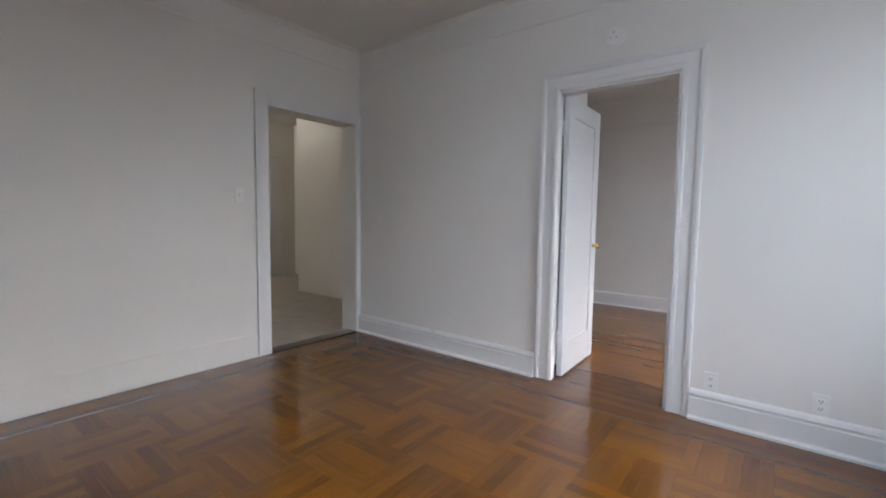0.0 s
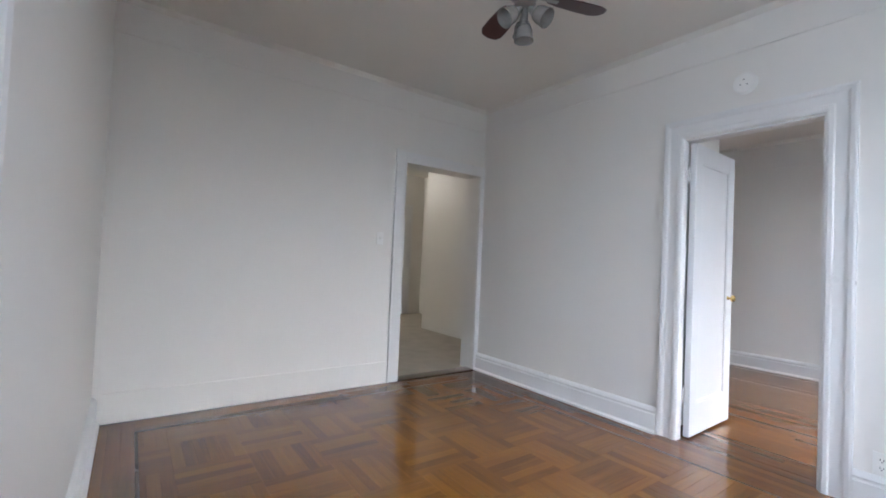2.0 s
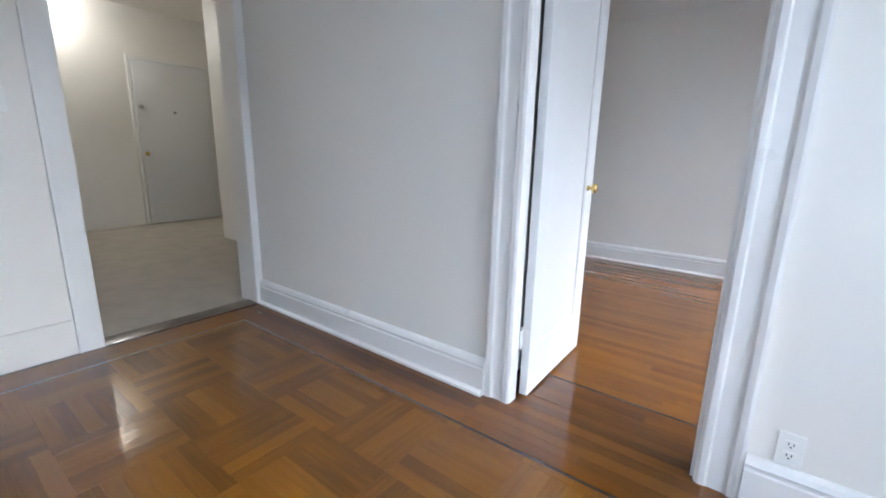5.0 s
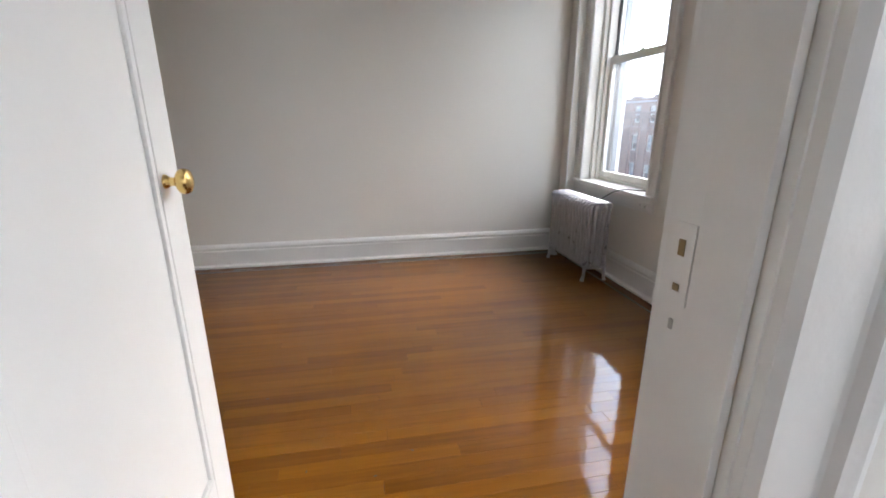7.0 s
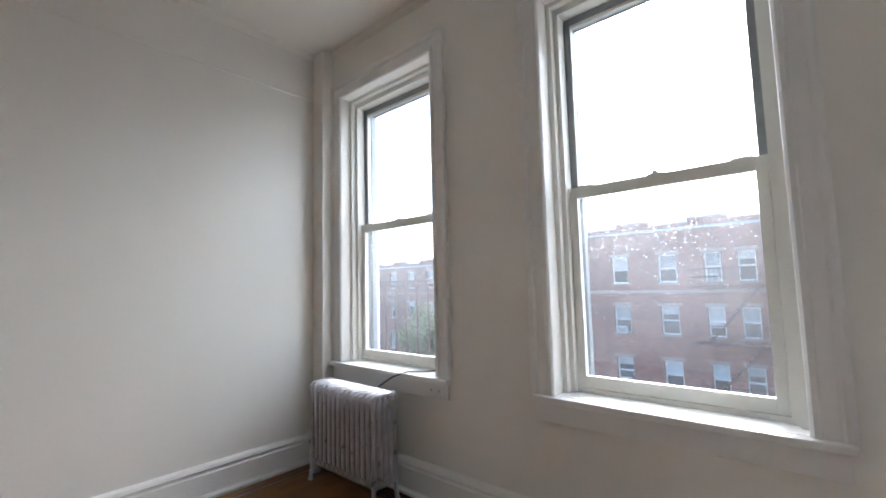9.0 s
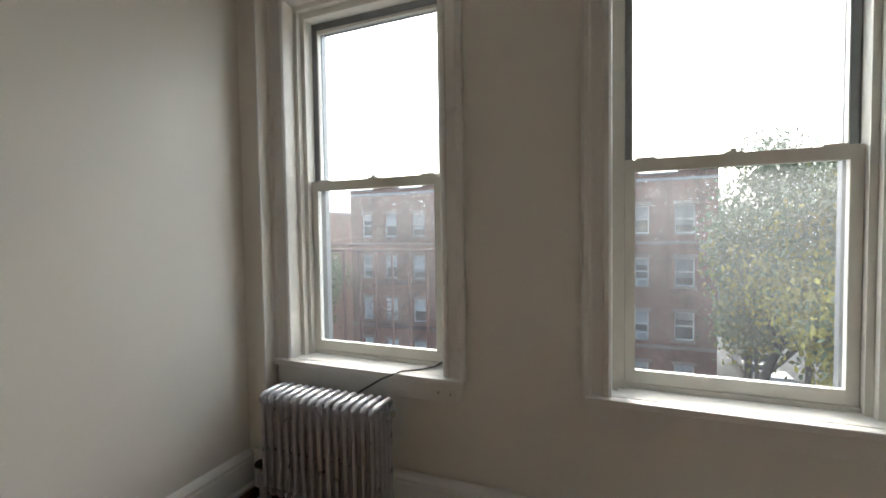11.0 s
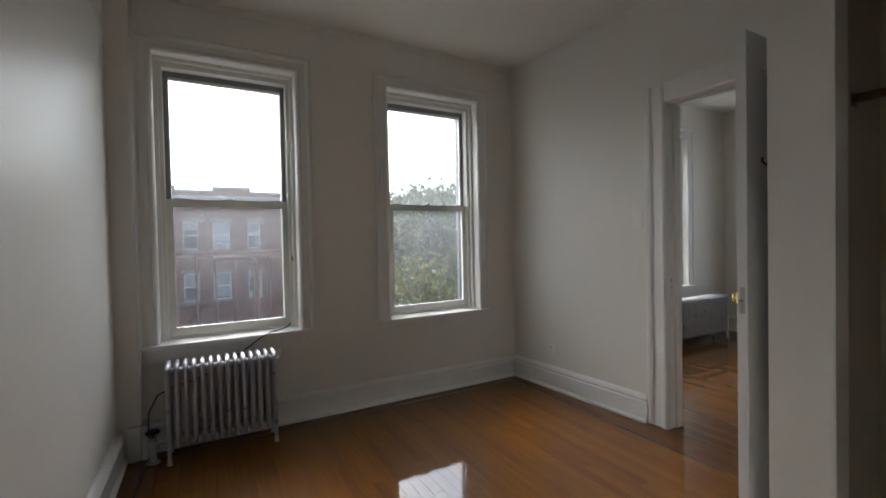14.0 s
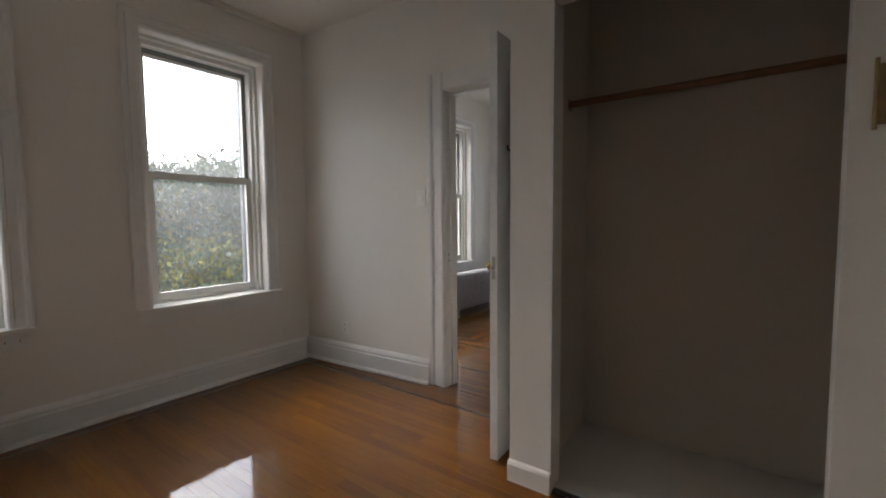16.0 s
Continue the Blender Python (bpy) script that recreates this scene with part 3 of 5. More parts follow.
# ---------------------------------------------------------------- windows
def window(name, y0, y1, drops, label):
    """A double-hung window: casing, stool and apron, liner, two sashes with panes, latches and the dark storm frame outside."""
    w = empty(name)
    cas = casing_frame("window_casing", "x", XW, -1, y0, y1, W_Z0 - 0.004, W_Z1, "", 0.108, 0.75)
    for o in list(cas.children):
        o.parent = w
    bpy.data.objects.remove(cas)
    bm = bm_new()
    box(bm, XW - 0.0015, 2.3250, y0 + 0.001, y1 - 0.001, W_Z0 - 0.029, W_Z0, 0.0)
    box(bm, XW - 0.045, XW - 0.001, y0 - 0.105, y1 + 0.095, W_Z0 - 0.028, W_Z0 - 0.001, 0.006)
    part("window_sill", bm, M_TRIM, w, smooth=False)
    boxed("apron", (XW - 0.018, XW - 0.001, y0 - 0.09, y1 + 0.085, W_Z0 - 0.112, W_Z0 - 0.030), M_TRIM, w, 0.004)
    bm = bm_new()                                           # liner with stop beads
    for a0, a1 in ((y0 + 0.0005, y0 + 0.045), (y1 - 0.045, y1 - 0.0005)):
        box(bm, 2.3050, 2.3650, a0, a1, W_Z0, W_Z1)
    for a0, a1 in ((y0 + 0.0005, y0 + 0.022), (y1 - 0.022, y1 - 0.0005)):
        box(bm, 2.2750, 2.3050, a0, a1, W_Z0, W_Z1 - 0.0225)
    box(bm, 2.3050, 2.4700, y0 + 0.045, y1 - 0.045, W_Z1 - 0.055, W_Z1 - 0.0005)
    box(bm, 2.2750, 2.3050, y0 + 0.0005, y1 - 0.0005, W_Z1 - 0.022, W_Z1 - 0.0005)
    box(bm, 2.3260, 2.3650, y0 + 0.045, y1 - 0.045, W_Z0, W_Z0 + 0.018)
    part("window_frame", bm, M_VINYL, w)
    bm = bm_new()                                           # weathered outer frame and sill
    for a0, a1 in ((y0 + 0.0005, y0 + 0.045), (y1 - 0.045, y1 - 0.0005)):
        box(bm, 2.3655, 2.4700, a0, a1, W_Z0, W_Z1)
    box(bm, 2.3655, 2.5450, y0 + 0.045, y1 - 0.045, W_Z0 - 0.025, W_Z0 + 0.012, 0.004)
    part("outer_frame", bm, M_OUTER, w, "grey weathered outer window frame")
    a0, a1 = y0 + 0.047, y1 - 0.047

    def sash(x0, x1, z0, z1, stile, rail_low, rail_top, mat, nm):
        bm = bm_new()
        box(bm, x0, x1, a0, a0 + stile, z0, z1, 0.003)
        box(bm, x0, x1, a1 - stile, a1, z0, z1, 0.003)
        box(bm, x0 + 0.001, x1 - 0.001, a0 + stile - 0.002, a1 - stile + 0.002, z0, z0 + rail_low, 0.003)
        box(bm, x0 + 0.001, x1 - 0.001, a0 + stile - 0.002, a1 - stile + 0.002, z1 - rail_top, z1, 0.003)
        s = part(nm, bm, mat, w)
        pane = boxed("pane", ((x0 + x1) / 2 - 0.0025, (x0 + x1) / 2 + 0.0025, a0 + stile - 0.004, a1 - stile + 0.004, z0 + rail_low - 0.004, z1 - rail_top + 0.004), (M_MIST if nm == "lower_sash" else M_MIST_UP) if drops else M_GLASS, s)
        pane.visible_shadow = False
        return s

    low = sash(2.3320, 2.3620, W_Z0 + 0.020, 1.556, 0.038, 0.052, 0.050, M_VINYL, "lower_sash")
    high = sash(2.3720, 2.4020, 1.520, W_Z1 - 0.057, 0.030, 0.035, 0.050, M_VINYL, "upper_sash")
    bm = bm_new()                                           # dark outer storm frame round the upper light
    box(bm, 2.3695, 2.3715, a0 + 0.0005, a0 + 0.026, 1.558, W_Z1 - 0.057)
    box(bm, 2.3695, 2.3715, a1 - 0.026, a1 - 0.0005, 1.558, W_Z1 - 0.057)
    box(bm, 2.3695, 2.3715, a0 + 0.026, a1 - 0.026, W_Z1 - 0.092, W_Z1 - 0.057)
    box(bm, 2.4100, 2.4450, a0, a0 + 0.03, W_Z0 + 0.02, W_Z1 - 0.058)
    box(bm, 2.4100, 2.4450, a1 - 0.03, a1, W_Z0 + 0.02, W_Z1 - 0.058)
    box(bm, 2.4100, 2.4450, a0 + 0.03, a1 - 0.03, W_Z1 - 0.095, W_Z1 - 0.058)
    part("storm_frame", bm, M_ALU, w, "dark grey metal storm frame")
    mid = (a0 + a1) / 2
    bm = bm_new()
    box(bm, 2.3360, 2.3580, mid - 0.03, mid + 0.03, 1.556, 1.562, 0.001)
    box(bm, 2.3400, 2.3540, mid - 0.008, mid + 0.012, 1.562, 1.574, 0.002)
    part("sash_lock", bm, M_VINYL, low)
    for yy in (a0 + 0.04, a1 - 0.11):
        boxed("tilt_latch", (2.3360, 2.3580, yy, yy + 0.07, 1.5565, 1.5635), M_VINYL, low, 0.002)
    if drops:
        rnd = random.Random(int(y0 * 100) + 900)

        def spray(count, x, height, sash_part):
            bm = bm_new()
            for _ in range(count):
                yy, zz = rnd.uniform(a0 + 0.05, a1 - 0.05), height()
                if rnd.random() < 0.35 * abs((yy - mid) / (a1 - a0)) * 2:
                    continue
                r = rnd.uniform(0.0007, 0.0020)
                tall = rnd.uniform(1.0, 1.7)
                rings = []
                top = bm.verts.new((x + r * 0.55, yy, zz))
                for q, h in ((0.7, 0.4), (1.0, 0.0)):
                    rings.append([bm.verts.new((x + r * h, yy + r * q * math.cos(k * math.pi / 3), zz + r * q * tall * math.sin(k * math.pi / 3))) for k in range(6)])
                for k in range(6):
                    bm.faces.new((top, rings[0][k], rings[0][(k + 1) % 6]))
                    bm.faces.new((rings[0][k], rings[1][k], rings[1][(k + 1) % 6], rings[0][(k + 1) % 6]))
                bm.faces.new(rings[1])
            d = part("rain_drops", bm, M_DROP, sash_part, "clear rain drops on the outside of the pane", smooth=True)
            d.visible_shadow = False

        spray(drops, 2.3497, lambda: 1.49 - 0.78 * min(1.0, abs(rnd.gauss(0, 0.42))), low)
        spray(drops // 3, 2.3897, lambda: 1.565 + min(0.6, abs(rnd.gauss(0, 0.13))), high)
    return tagged(w, label, "window", kind="structure")


window("window_1", *WINDOWS_B[1], 1500, "white double-hung window with rain drops above the radiator")
window("window_2", *WINDOWS_B[0], 1800, "white double-hung window with rain drops on its lower pane")
window("window_3", *WINDOWS_A[0], 0, "white double-hung window in the parquet room")
window("window_4", *WINDOWS_A[1], 0, "white double-hung window in the parquet room")
side = window("window_5", *SIDE_WINDOW, 0, "white double-hung window in the side wall")
# turned from the facade into the end wall: across the wall becomes -y, along it stays x
side.matrix_world = Matrix.Translation((0, YA + XW, 0)) @ Matrix(((0, 1, 0, 0), (-1, 0, 0, 0), (0, 0, 1, 0), (0, 0, 0, 1)))
# small brass catch on the window lining
bm = bm_new()
box(bm, 2.305, 2.322, WINDOWS_B[1][0] + 0.0225, WINDOWS_B[1][0] + 0.03, 1.115, 1.175, 0.002)
box(bm, 2.292, 2.306, WINDOWS_B[1][0] + 0.0225, WINDOWS_B[1][0] + 0.034, 1.13, 1.16, 0.002)
tagged(part("window_catch", bm, M_BRASS), "small tarnished brass catch screwed to the window frame", "catch")


# ---------------------------------------------------------------- door leaf
def door_leaf():
    d = empty("interior_door", (0.006, 0.066, 0.0), 0)
    W, T, Z0, Z1 = 0.700, 0.040, 0.014, 2.085
    bm = bm_new()
    st, rb, rt = 0.105, 0.235, 0.125
    # leaf stands along +y; face towards the doorway at x = T
    box(bm, 0, T, 0, st, Z0, Z1, 0.003)
    box(bm, 0, T, W - st, W, Z0, Z1, 0.003)
    box(bm, 0.001, T - 0.001, st - 0.001, W - st + 0.001, Z0, rb, 0.002)
    box(bm, 0.001, T - 0.001, st - 0.001, W - st + 0.001, Z1 - rt, Z1, 0.002)
    part("frame", bm, M_DOOR, d)
    boxed("panel", (0.011, T - 0.011, st - 0.005, W - st + 0.005, rb - 0.005, Z1 - rt + 0.005), M_DOOR, d)
    for x0, x1 in ((T - 0.011, T - 0.002), (0.002, 0.011)):
        bm = bm_new()
        for (a0, a1, b0, b1) in ((st, st + 0.016, rb, Z1 - rt), (W - st - 0.016, W - st, rb, Z1 - rt), (st + 0.016, W - st - 0.016, rb, rb + 0.016), (st + 0.016, W - st - 0.016, Z1 - rt - 0.016, Z1 - rt)):
            box(bm, x0, x1, a0, a1, b0, b1, 0.003)
        part("panel_moulding", bm, M_DOOR, d)
    yk, zk = 0.620, 0.974
    m = Matrix.Translation((T, yk, zk)) @ Euler((0, radians(90), 0)).to_matrix().to_4x4()
    bm = bm_new()
    lathe(bm, [(0.015, 0.0), (0.015, 0.003), (0.012, 0.007), (0.010, 0.010)], m)
    rose = part("rose", bm, M_BRASS, d, "round brass rose", smooth=True)
    bm = bm_new()
    lathe(bm, [(0.009, 0.006), (0.009, 0.020), (0.017, 0.024), (0.025, 0.030), (0.027, 0.038), (0.024, 0.047), (0.014, 0.052), (0.0, 0.053)], m)
    part("knob", bm, M_BRASS, rose, "polished brass knob", smooth=True)
    boxed("latch_plate", (0.010, 0.028, W - 0.001, W + 0.0015, 0.92, 1.03), M_STEEL, d, 0.0, "painted-over latch plate")
    bm = bm_new()
    lathe(bm, [(0.007, 0), (0.007, 0.010), (0.003, 0.014), (0, 0.014)], Matrix.Translation((0.022, W + 0.001, 0.975)) @ Euler((radians(-90), 0, 0)).to_matrix().to_4x4(), 12)
    part("latch_bolt", bm, M_STEEL, d, smooth=True)
    for z in (0.30, 1.86):
        bm = bm_new()
        tube(bm, [(-0.004, -0.006, z - 0.05), (-0.004, -0.006, z + 0.05)], 0.007, 10)
        box(bm, 0.0, 0.026, -0.003, 0.0005, z - 0.045, z + 0.045, 0.001)
        box(bm, -0.002, 0.004, -0.032, -0.001, z - 0.045, z + 0.045, 0.001)
        for zz in (z - 0.053, z + 0.053):
            bmesh.ops.create_uvsphere(bm, u_segments=8, v_segments=6, radius=0.007, matrix=Matrix.Translation((-0.004, -0.006, zz)))
        part("hinge", bm, M_TRIM, d, "hinge painted white with the door", smooth=True)
    d.matrix_world = pose(0.001, 0.084, 0.0, 0, 0, 1.3)
    return tagged(d, "white single-panel wooden door standing open against the closet side", "door")


door_leaf()
# small black robe hook on the closet side behind the leaf
bm = bm_new()
box(bm, CL_X - 0.0, CL_X + 0.006, 0.775, 0.815, 1.49, 1.54, 0.002)
tube(bm, [(CL_X + 0.005, 0.795, 1.525), (CL_X + 0.03, 0.797, 1.52), (CL_X + 0.042, 0.80, 1.535), (CL_X + 0.040, 0.801, 1.55)], 0.005, 8)
tagged(part("wall_hook", bm, M_BLACK, smooth=True), "small dark metal hook on the closet side wall", "hook")


# ---------------------------------------------------------------- radiators
def radiator(name, y0, y1, x0, x1, top, n, label):
    """Cast-iron column radiator along y: sections of five slim columns with round shoulders, feet on the end sections."""
    r = empty(name, (0, 0, 0))
    pitch = (y1 - y0) / n
    depth = x1 - x0
    for i in range(n):
        yc = y0 + pitch * (i + 0.5)
        end = i in (0, n - 1)
        bm = bm_new()
        hw = pitch * 0.27
        low = 0.085
        cols = 5
        for c in range(cols):
            wide = hw * (0.95 if c in (0, cols - 1) else 1.35)
            xc = x0 + 0.016 + (depth - 0.032) * c / (cols - 1)
            tube(bm, [(xc, yc, low + 0.02), (xc, yc, low + 0.05), (xc, yc, top - 0.05), (xc, yc, top - 0.02)], [0.011, wide, wide, 0.011], 8)
        # rounded top and bottom loops, and the web half-way up
        for zc, sgn in ((top - 0.026, 1), (low + 0.028, -1)):
            pts = [(x0 + 0.003, yc, zc - sgn * 0.020), (x0 + 0.006, yc, zc), (x0 + 0.02, yc, zc + sgn * 0.013), (x0 + depth / 2, yc, zc + sgn * 0.016), (x1 - 0.02, yc, zc + sgn * 0.013), (x1 - 0.006, yc, zc), (x1 - 0.003, yc, zc - sgn * 0.020)]
            tube(bm, pts, [hw * 0.7, hw * 0.95, hw, hw, hw, hw * 0.95, hw * 0.7], 8)
        tube(bm, [(x0 + 0.01, yc, top * 0.52), (x1 - 0.01, yc, top * 0.52)], hw * 0.6, 6)
        part("section", bm, M_RAD, r, smooth=True)
        if end:
            for xf, s in ((x0 + 0.012, -1), (x1 - 0.012, 1)):
                bm = bm_new()
                tube(bm, [(xf, yc, low + 0.05), (xf + s * 0.001, yc, 0.045), (xf + s * 0.008, yc, 0.012), (xf + s * 0.010, yc, 0.0)], [0.013, 0.011, 0.012, 0.016], 8)
                part("foot", bm, M_RAD, r, smooth=True)
    for zc in (top - 0.055, low + 0.045):
        bm = bm_new()
        tube(bm, [((x0 + x1) / 2, y0 + pitch * 0.2, zc), ((x0 + x1) / 2, y1 - pitch * 0.2, zc)], 0.021, 10)
        part("header_pipe", bm, M_RAD, r, smooth=True)
    return tagged(r, label, "radiator", group="radiators")


rad_b = radiator("radiator", 2.338, 2.957, 1.935, 2.110, 0.568, 14, "silver-painted cast-iron radiator under the bedroom window")
rad_a = radiator("radiator", -2.80, -1.72, 1.92, 2.10, 0.53, 24, "silver-painted cast-iron radiator in the parquet room")
# air vent on the upper end, supply valve at the floor
bm = bm_new()
tube(bm, [(2.030, 2.340, 0.50), (2.030, 2.317, 0.50), (2.030, 2.309, 0.512)], 0.007, 8)
lathe(bm, [(0.008, 0), (0.016, 0.004), (0.016, 0.030), (0.010, 0.036), (0.004, 0.050), (0, 0.052)], Matrix.Translation((2.030, 2.307, 0.510)), 12)
part("air_vent", bm, M_STEEL, rad_b, "tarnished metal air vent", smooth=True)
bm = bm_new()
tube(bm, [(2.020, 2.955, 0.115), (2.020, 3.020, 0.115)], 0.017, 10)
tube(bm, [(2.020, 3.020, 0.0), (2.020, 3.020, 0.15)], [0.020, 0.020], 10)
lathe(bm, [(0.030, 0), (0.030, 0.03), (0.022, 0.04)], Matrix.Translation((2.020, 3.020, 0.09)), 10)
lathe(bm, [(0.034, 0), (0.036, 0.005), (0.036, 0.008), (0.03, 0.012)], Matrix.Translation((2.020, 3.020, 0.0)), 14)
valve = part("supply_valve", bm, M_RAD, rad_b, "silver-painted supply pipe and valve", smooth=True)
bm = bm_new()
lathe(bm, [(0.006, 0.0), (0.006, 0.02), (0.034, 0.022), (0.038, 0.030), (0.034, 0.038), (0.012, 0.040)], Matrix.Translation((2.020, 3.020, 0.150)), 14)
part("valve_handle", bm, M_BLACK, valve, "dark round valve handle", smooth=True)

# black cable from the window down behind the radiator
bm = bm_new()
tube(bm, [(2.322, 2.195, 0.672), (2.290, 2.225, 0.654), (2.240, 2.275, 0.651), (2.185, 2.345, 0.652), (2.145, 2.425, 0.622), (2.128, 2.515, 0.565), (2.128, 2.615, 0.50),
          (2.130, 2.755, 0.43), (2.125, 2.895, 0.40), (2.090, 2.995, 0.37), (2.060, 3.040, 0.28), (2.055, 3.043, 0.16), (2.060, 3.030, 0.06), (2.070, 2.995, 0.012), (2.090, 2.895, 0.006)], 0.0045, 8)
tagged(part("cable", bm, M_BLACK, smooth=True), "black cable running from window behind radiator to floor", "cable")


# ---------------------------------------------------------------- electrical plates
def plate(name, at, normal, w, h, parts, label, category, mat=None, skew=0.0):
    """A small wall plate; local x across, local z up, local -y out of the wall."""
    turn = {"-y": 0, "+y": 180, "+x": 90, "-x": -90}[normal]
    e = empty(name, at)
    bm = bm_new()
    box(bm, -w / 2, w / 2, -0.006, 0.0, -h / 2, h / 2, 0.002)
    part("cover", bm, mat or M_PLASTIC, e, smooth=False)
    for nm, (x0, x1, z0, z1), depth, m in parts:
        bm = bm_new()
        box(bm, x0, x1, -0.006 - depth, -0.0055, z0, z1, min(0.001, depth * 0.4))
        part(nm, bm, m, e)
    e.matrix_world = pose(*at, 0, 0, turn + skew)
    return tagged(e, label, category)


def outlet(at, normal, label, skew=0.0):
    bits = []
    for zc in (0.02, -0.02):
        bits.append(("socket", (-0.017, 0.017, zc - 0.014, zc + 0.014), 0.002, M_PLASTIC))
        bits += [("slot", (s * 0.0065 - 0.0016, s * 0.0065 + 0.0016, zc - 0.002, zc + 0.008), 0.0025, M_DARKHOLE) for s in (1, -1)]
        bits.append(("slot", (-0.003, 0.003, zc - 0.010, zc - 0.005), 0.0025, M_DARKHOLE))
    return plate("outlet", at, normal, 0.07, 0.115, bits, label, "outlet", None, skew)


outlet((1.005, 0.0, 0.242), "-y", "white duplex outlet above the baseboard beside the doorway")
outlet((1.50, 0.0, 0.242), "-y", "white duplex outlet above the baseboard")
outlet((1.76, partition_y(1.76), 0.315), "+y", "white duplex outlet above the bedroom baseboard", math.degrees(SKEW))
plate("light_switch", (0.968, partition_y(0.968), 1.37), "+y", 0.075, 0.118, [("rocker", (-0.017, 0.017, -0.034, 0.034), 0.003, M_PLASTIC), ("slider", (0.021, 0.024, -0.02, 0.02), 0.003, M_PLASTIC)], "white dimmer switch plate beside the bedroom doorway", "switch", None, math.degrees(SKEW))
plate("light_switch", (XH, -1.248, 1.353), "+x", 0.07, 0.115, [("toggle", (-0.005, 0.005, -0.010, 0.012), 0.010, M_PLASTIC)], "white toggle switch plate beside the hall opening", "switch")
plate("outlet", (XW - 0.0175, 2.132, 0.577), "-x", 0.115, 0.07, [("socket", (-0.045, -0.015, -0.016, 0.016), 0.004, M_TRIM), ("socket", (0.008, 0.046, -0.019, 0.019), 0.010, M_TRIM), ("slot", (-0.035, -0.031, -0.006, 0.006), 0.0045, M_DARKHOLE), ("slot", (0.024, 0.028, -0.006, 0.006), 0.0105, M_DARKHOLE)], "cream painted-over outlet under the window sill", "outlet", M_TRIM)

# smoke detector above the doorway
bm = bm_new()
lathe(bm, [(0.068, 0.0), (0.068, 0.012), (0.062, 0.016), (0.062, 0.030), (0.050, 0.037), (0.0, 0.038)], Matrix.Translation((0.362, 0, 2.385)) @ Euler((radians(90), 0, 0)).to_matrix().to_4x4(), 32)
det = part("smoke_detector", bm, M_PLASTIC, smooth=True)
for dx, dz in ((-0.018, -0.012), (0.02, -0.016), (0.002, 0.018)):
    bm = bm_new()
    lathe(bm, [(0.0035, 0), (0.0035, 0.001), (0, 0.001)], Matrix.Translation((0.362 + dx, -0.0375, 2.385 + dz)) @ Euler((radians(90), 0, 0)).to_matrix().to_4x4(), 10)
    part("vent_hole", bm, M_DARKHOLE, det)
tagged(det, "round white smoke detector on the wall above the doorway", "smoke detector")


# ---------------------------------------------------------------- closet
bm = bm_new()
tube(bm, [(-1.36, 0.42, 1.785), (CL_X - 0.10, 0.42, 1.785)], 0.0175, 14)
rod = part("closet_rod", bm, M_ROD, smooth=True)
for x, s in ((CL_X - 0.10, -1), (-1.36, 1)):
    bm = bm_new()
    box(bm, x, x + s * 0.012, 0.385, 0.455, 1.752, 1.812, 0.002)
    part("rod_socket", bm, M_ROD, rod)
tagged(rod, "bare brown wooden clothes rod across the closet", "closet rod")
tagged(boxed("closet_sill", (CL_R + 0.001, CL_L - 0.001, CL_Y - 0.039, CL_Y - 0.002, -0.013, 0.012), M_INLAY, bevel=0.003), "dark worn floor strip in the closet opening", "threshold", kind="structure")
tagged(boxed("trim_closet_edge", (CL_L - 0.001, CL_L + 0.016, CL_Y - 0.001, CL_Y + 0.006, 0.098, CL_TOP), M_TRIM, bevel=0.002), "thin painted strip along the closet opening", "trim", kind="structure")
tagged(boxed("trim_closet_head", (CL_R, CL_L - 0.001, CL_Y - 0.06, CL_Y - 0.012, CL_TOP - 0.022, CL_TOP - 0.001), M_TRIM, bevel=0.002), "painted track board under the closet head", "trim", kind="structure")
bm = bm_new()
box(bm, -1.330, -1.282, CL_Y, CL_Y + 0.004, 1.47, 1.64, 0.001)
chime = part("hinge_leaf", bm, M_OLDBRASS)
bm = bm_new()
tube(bm, [(-1.278, CL_Y + 0.006, 1.455), (-1.278, CL_Y + 0.006, 1.655)], 0.006, 10)
part("hinge_pin", bm, M_OLDBRASS, chime, smooth=True)
tagged(chime, "old dull brass hinge on the closet front", "hinge")


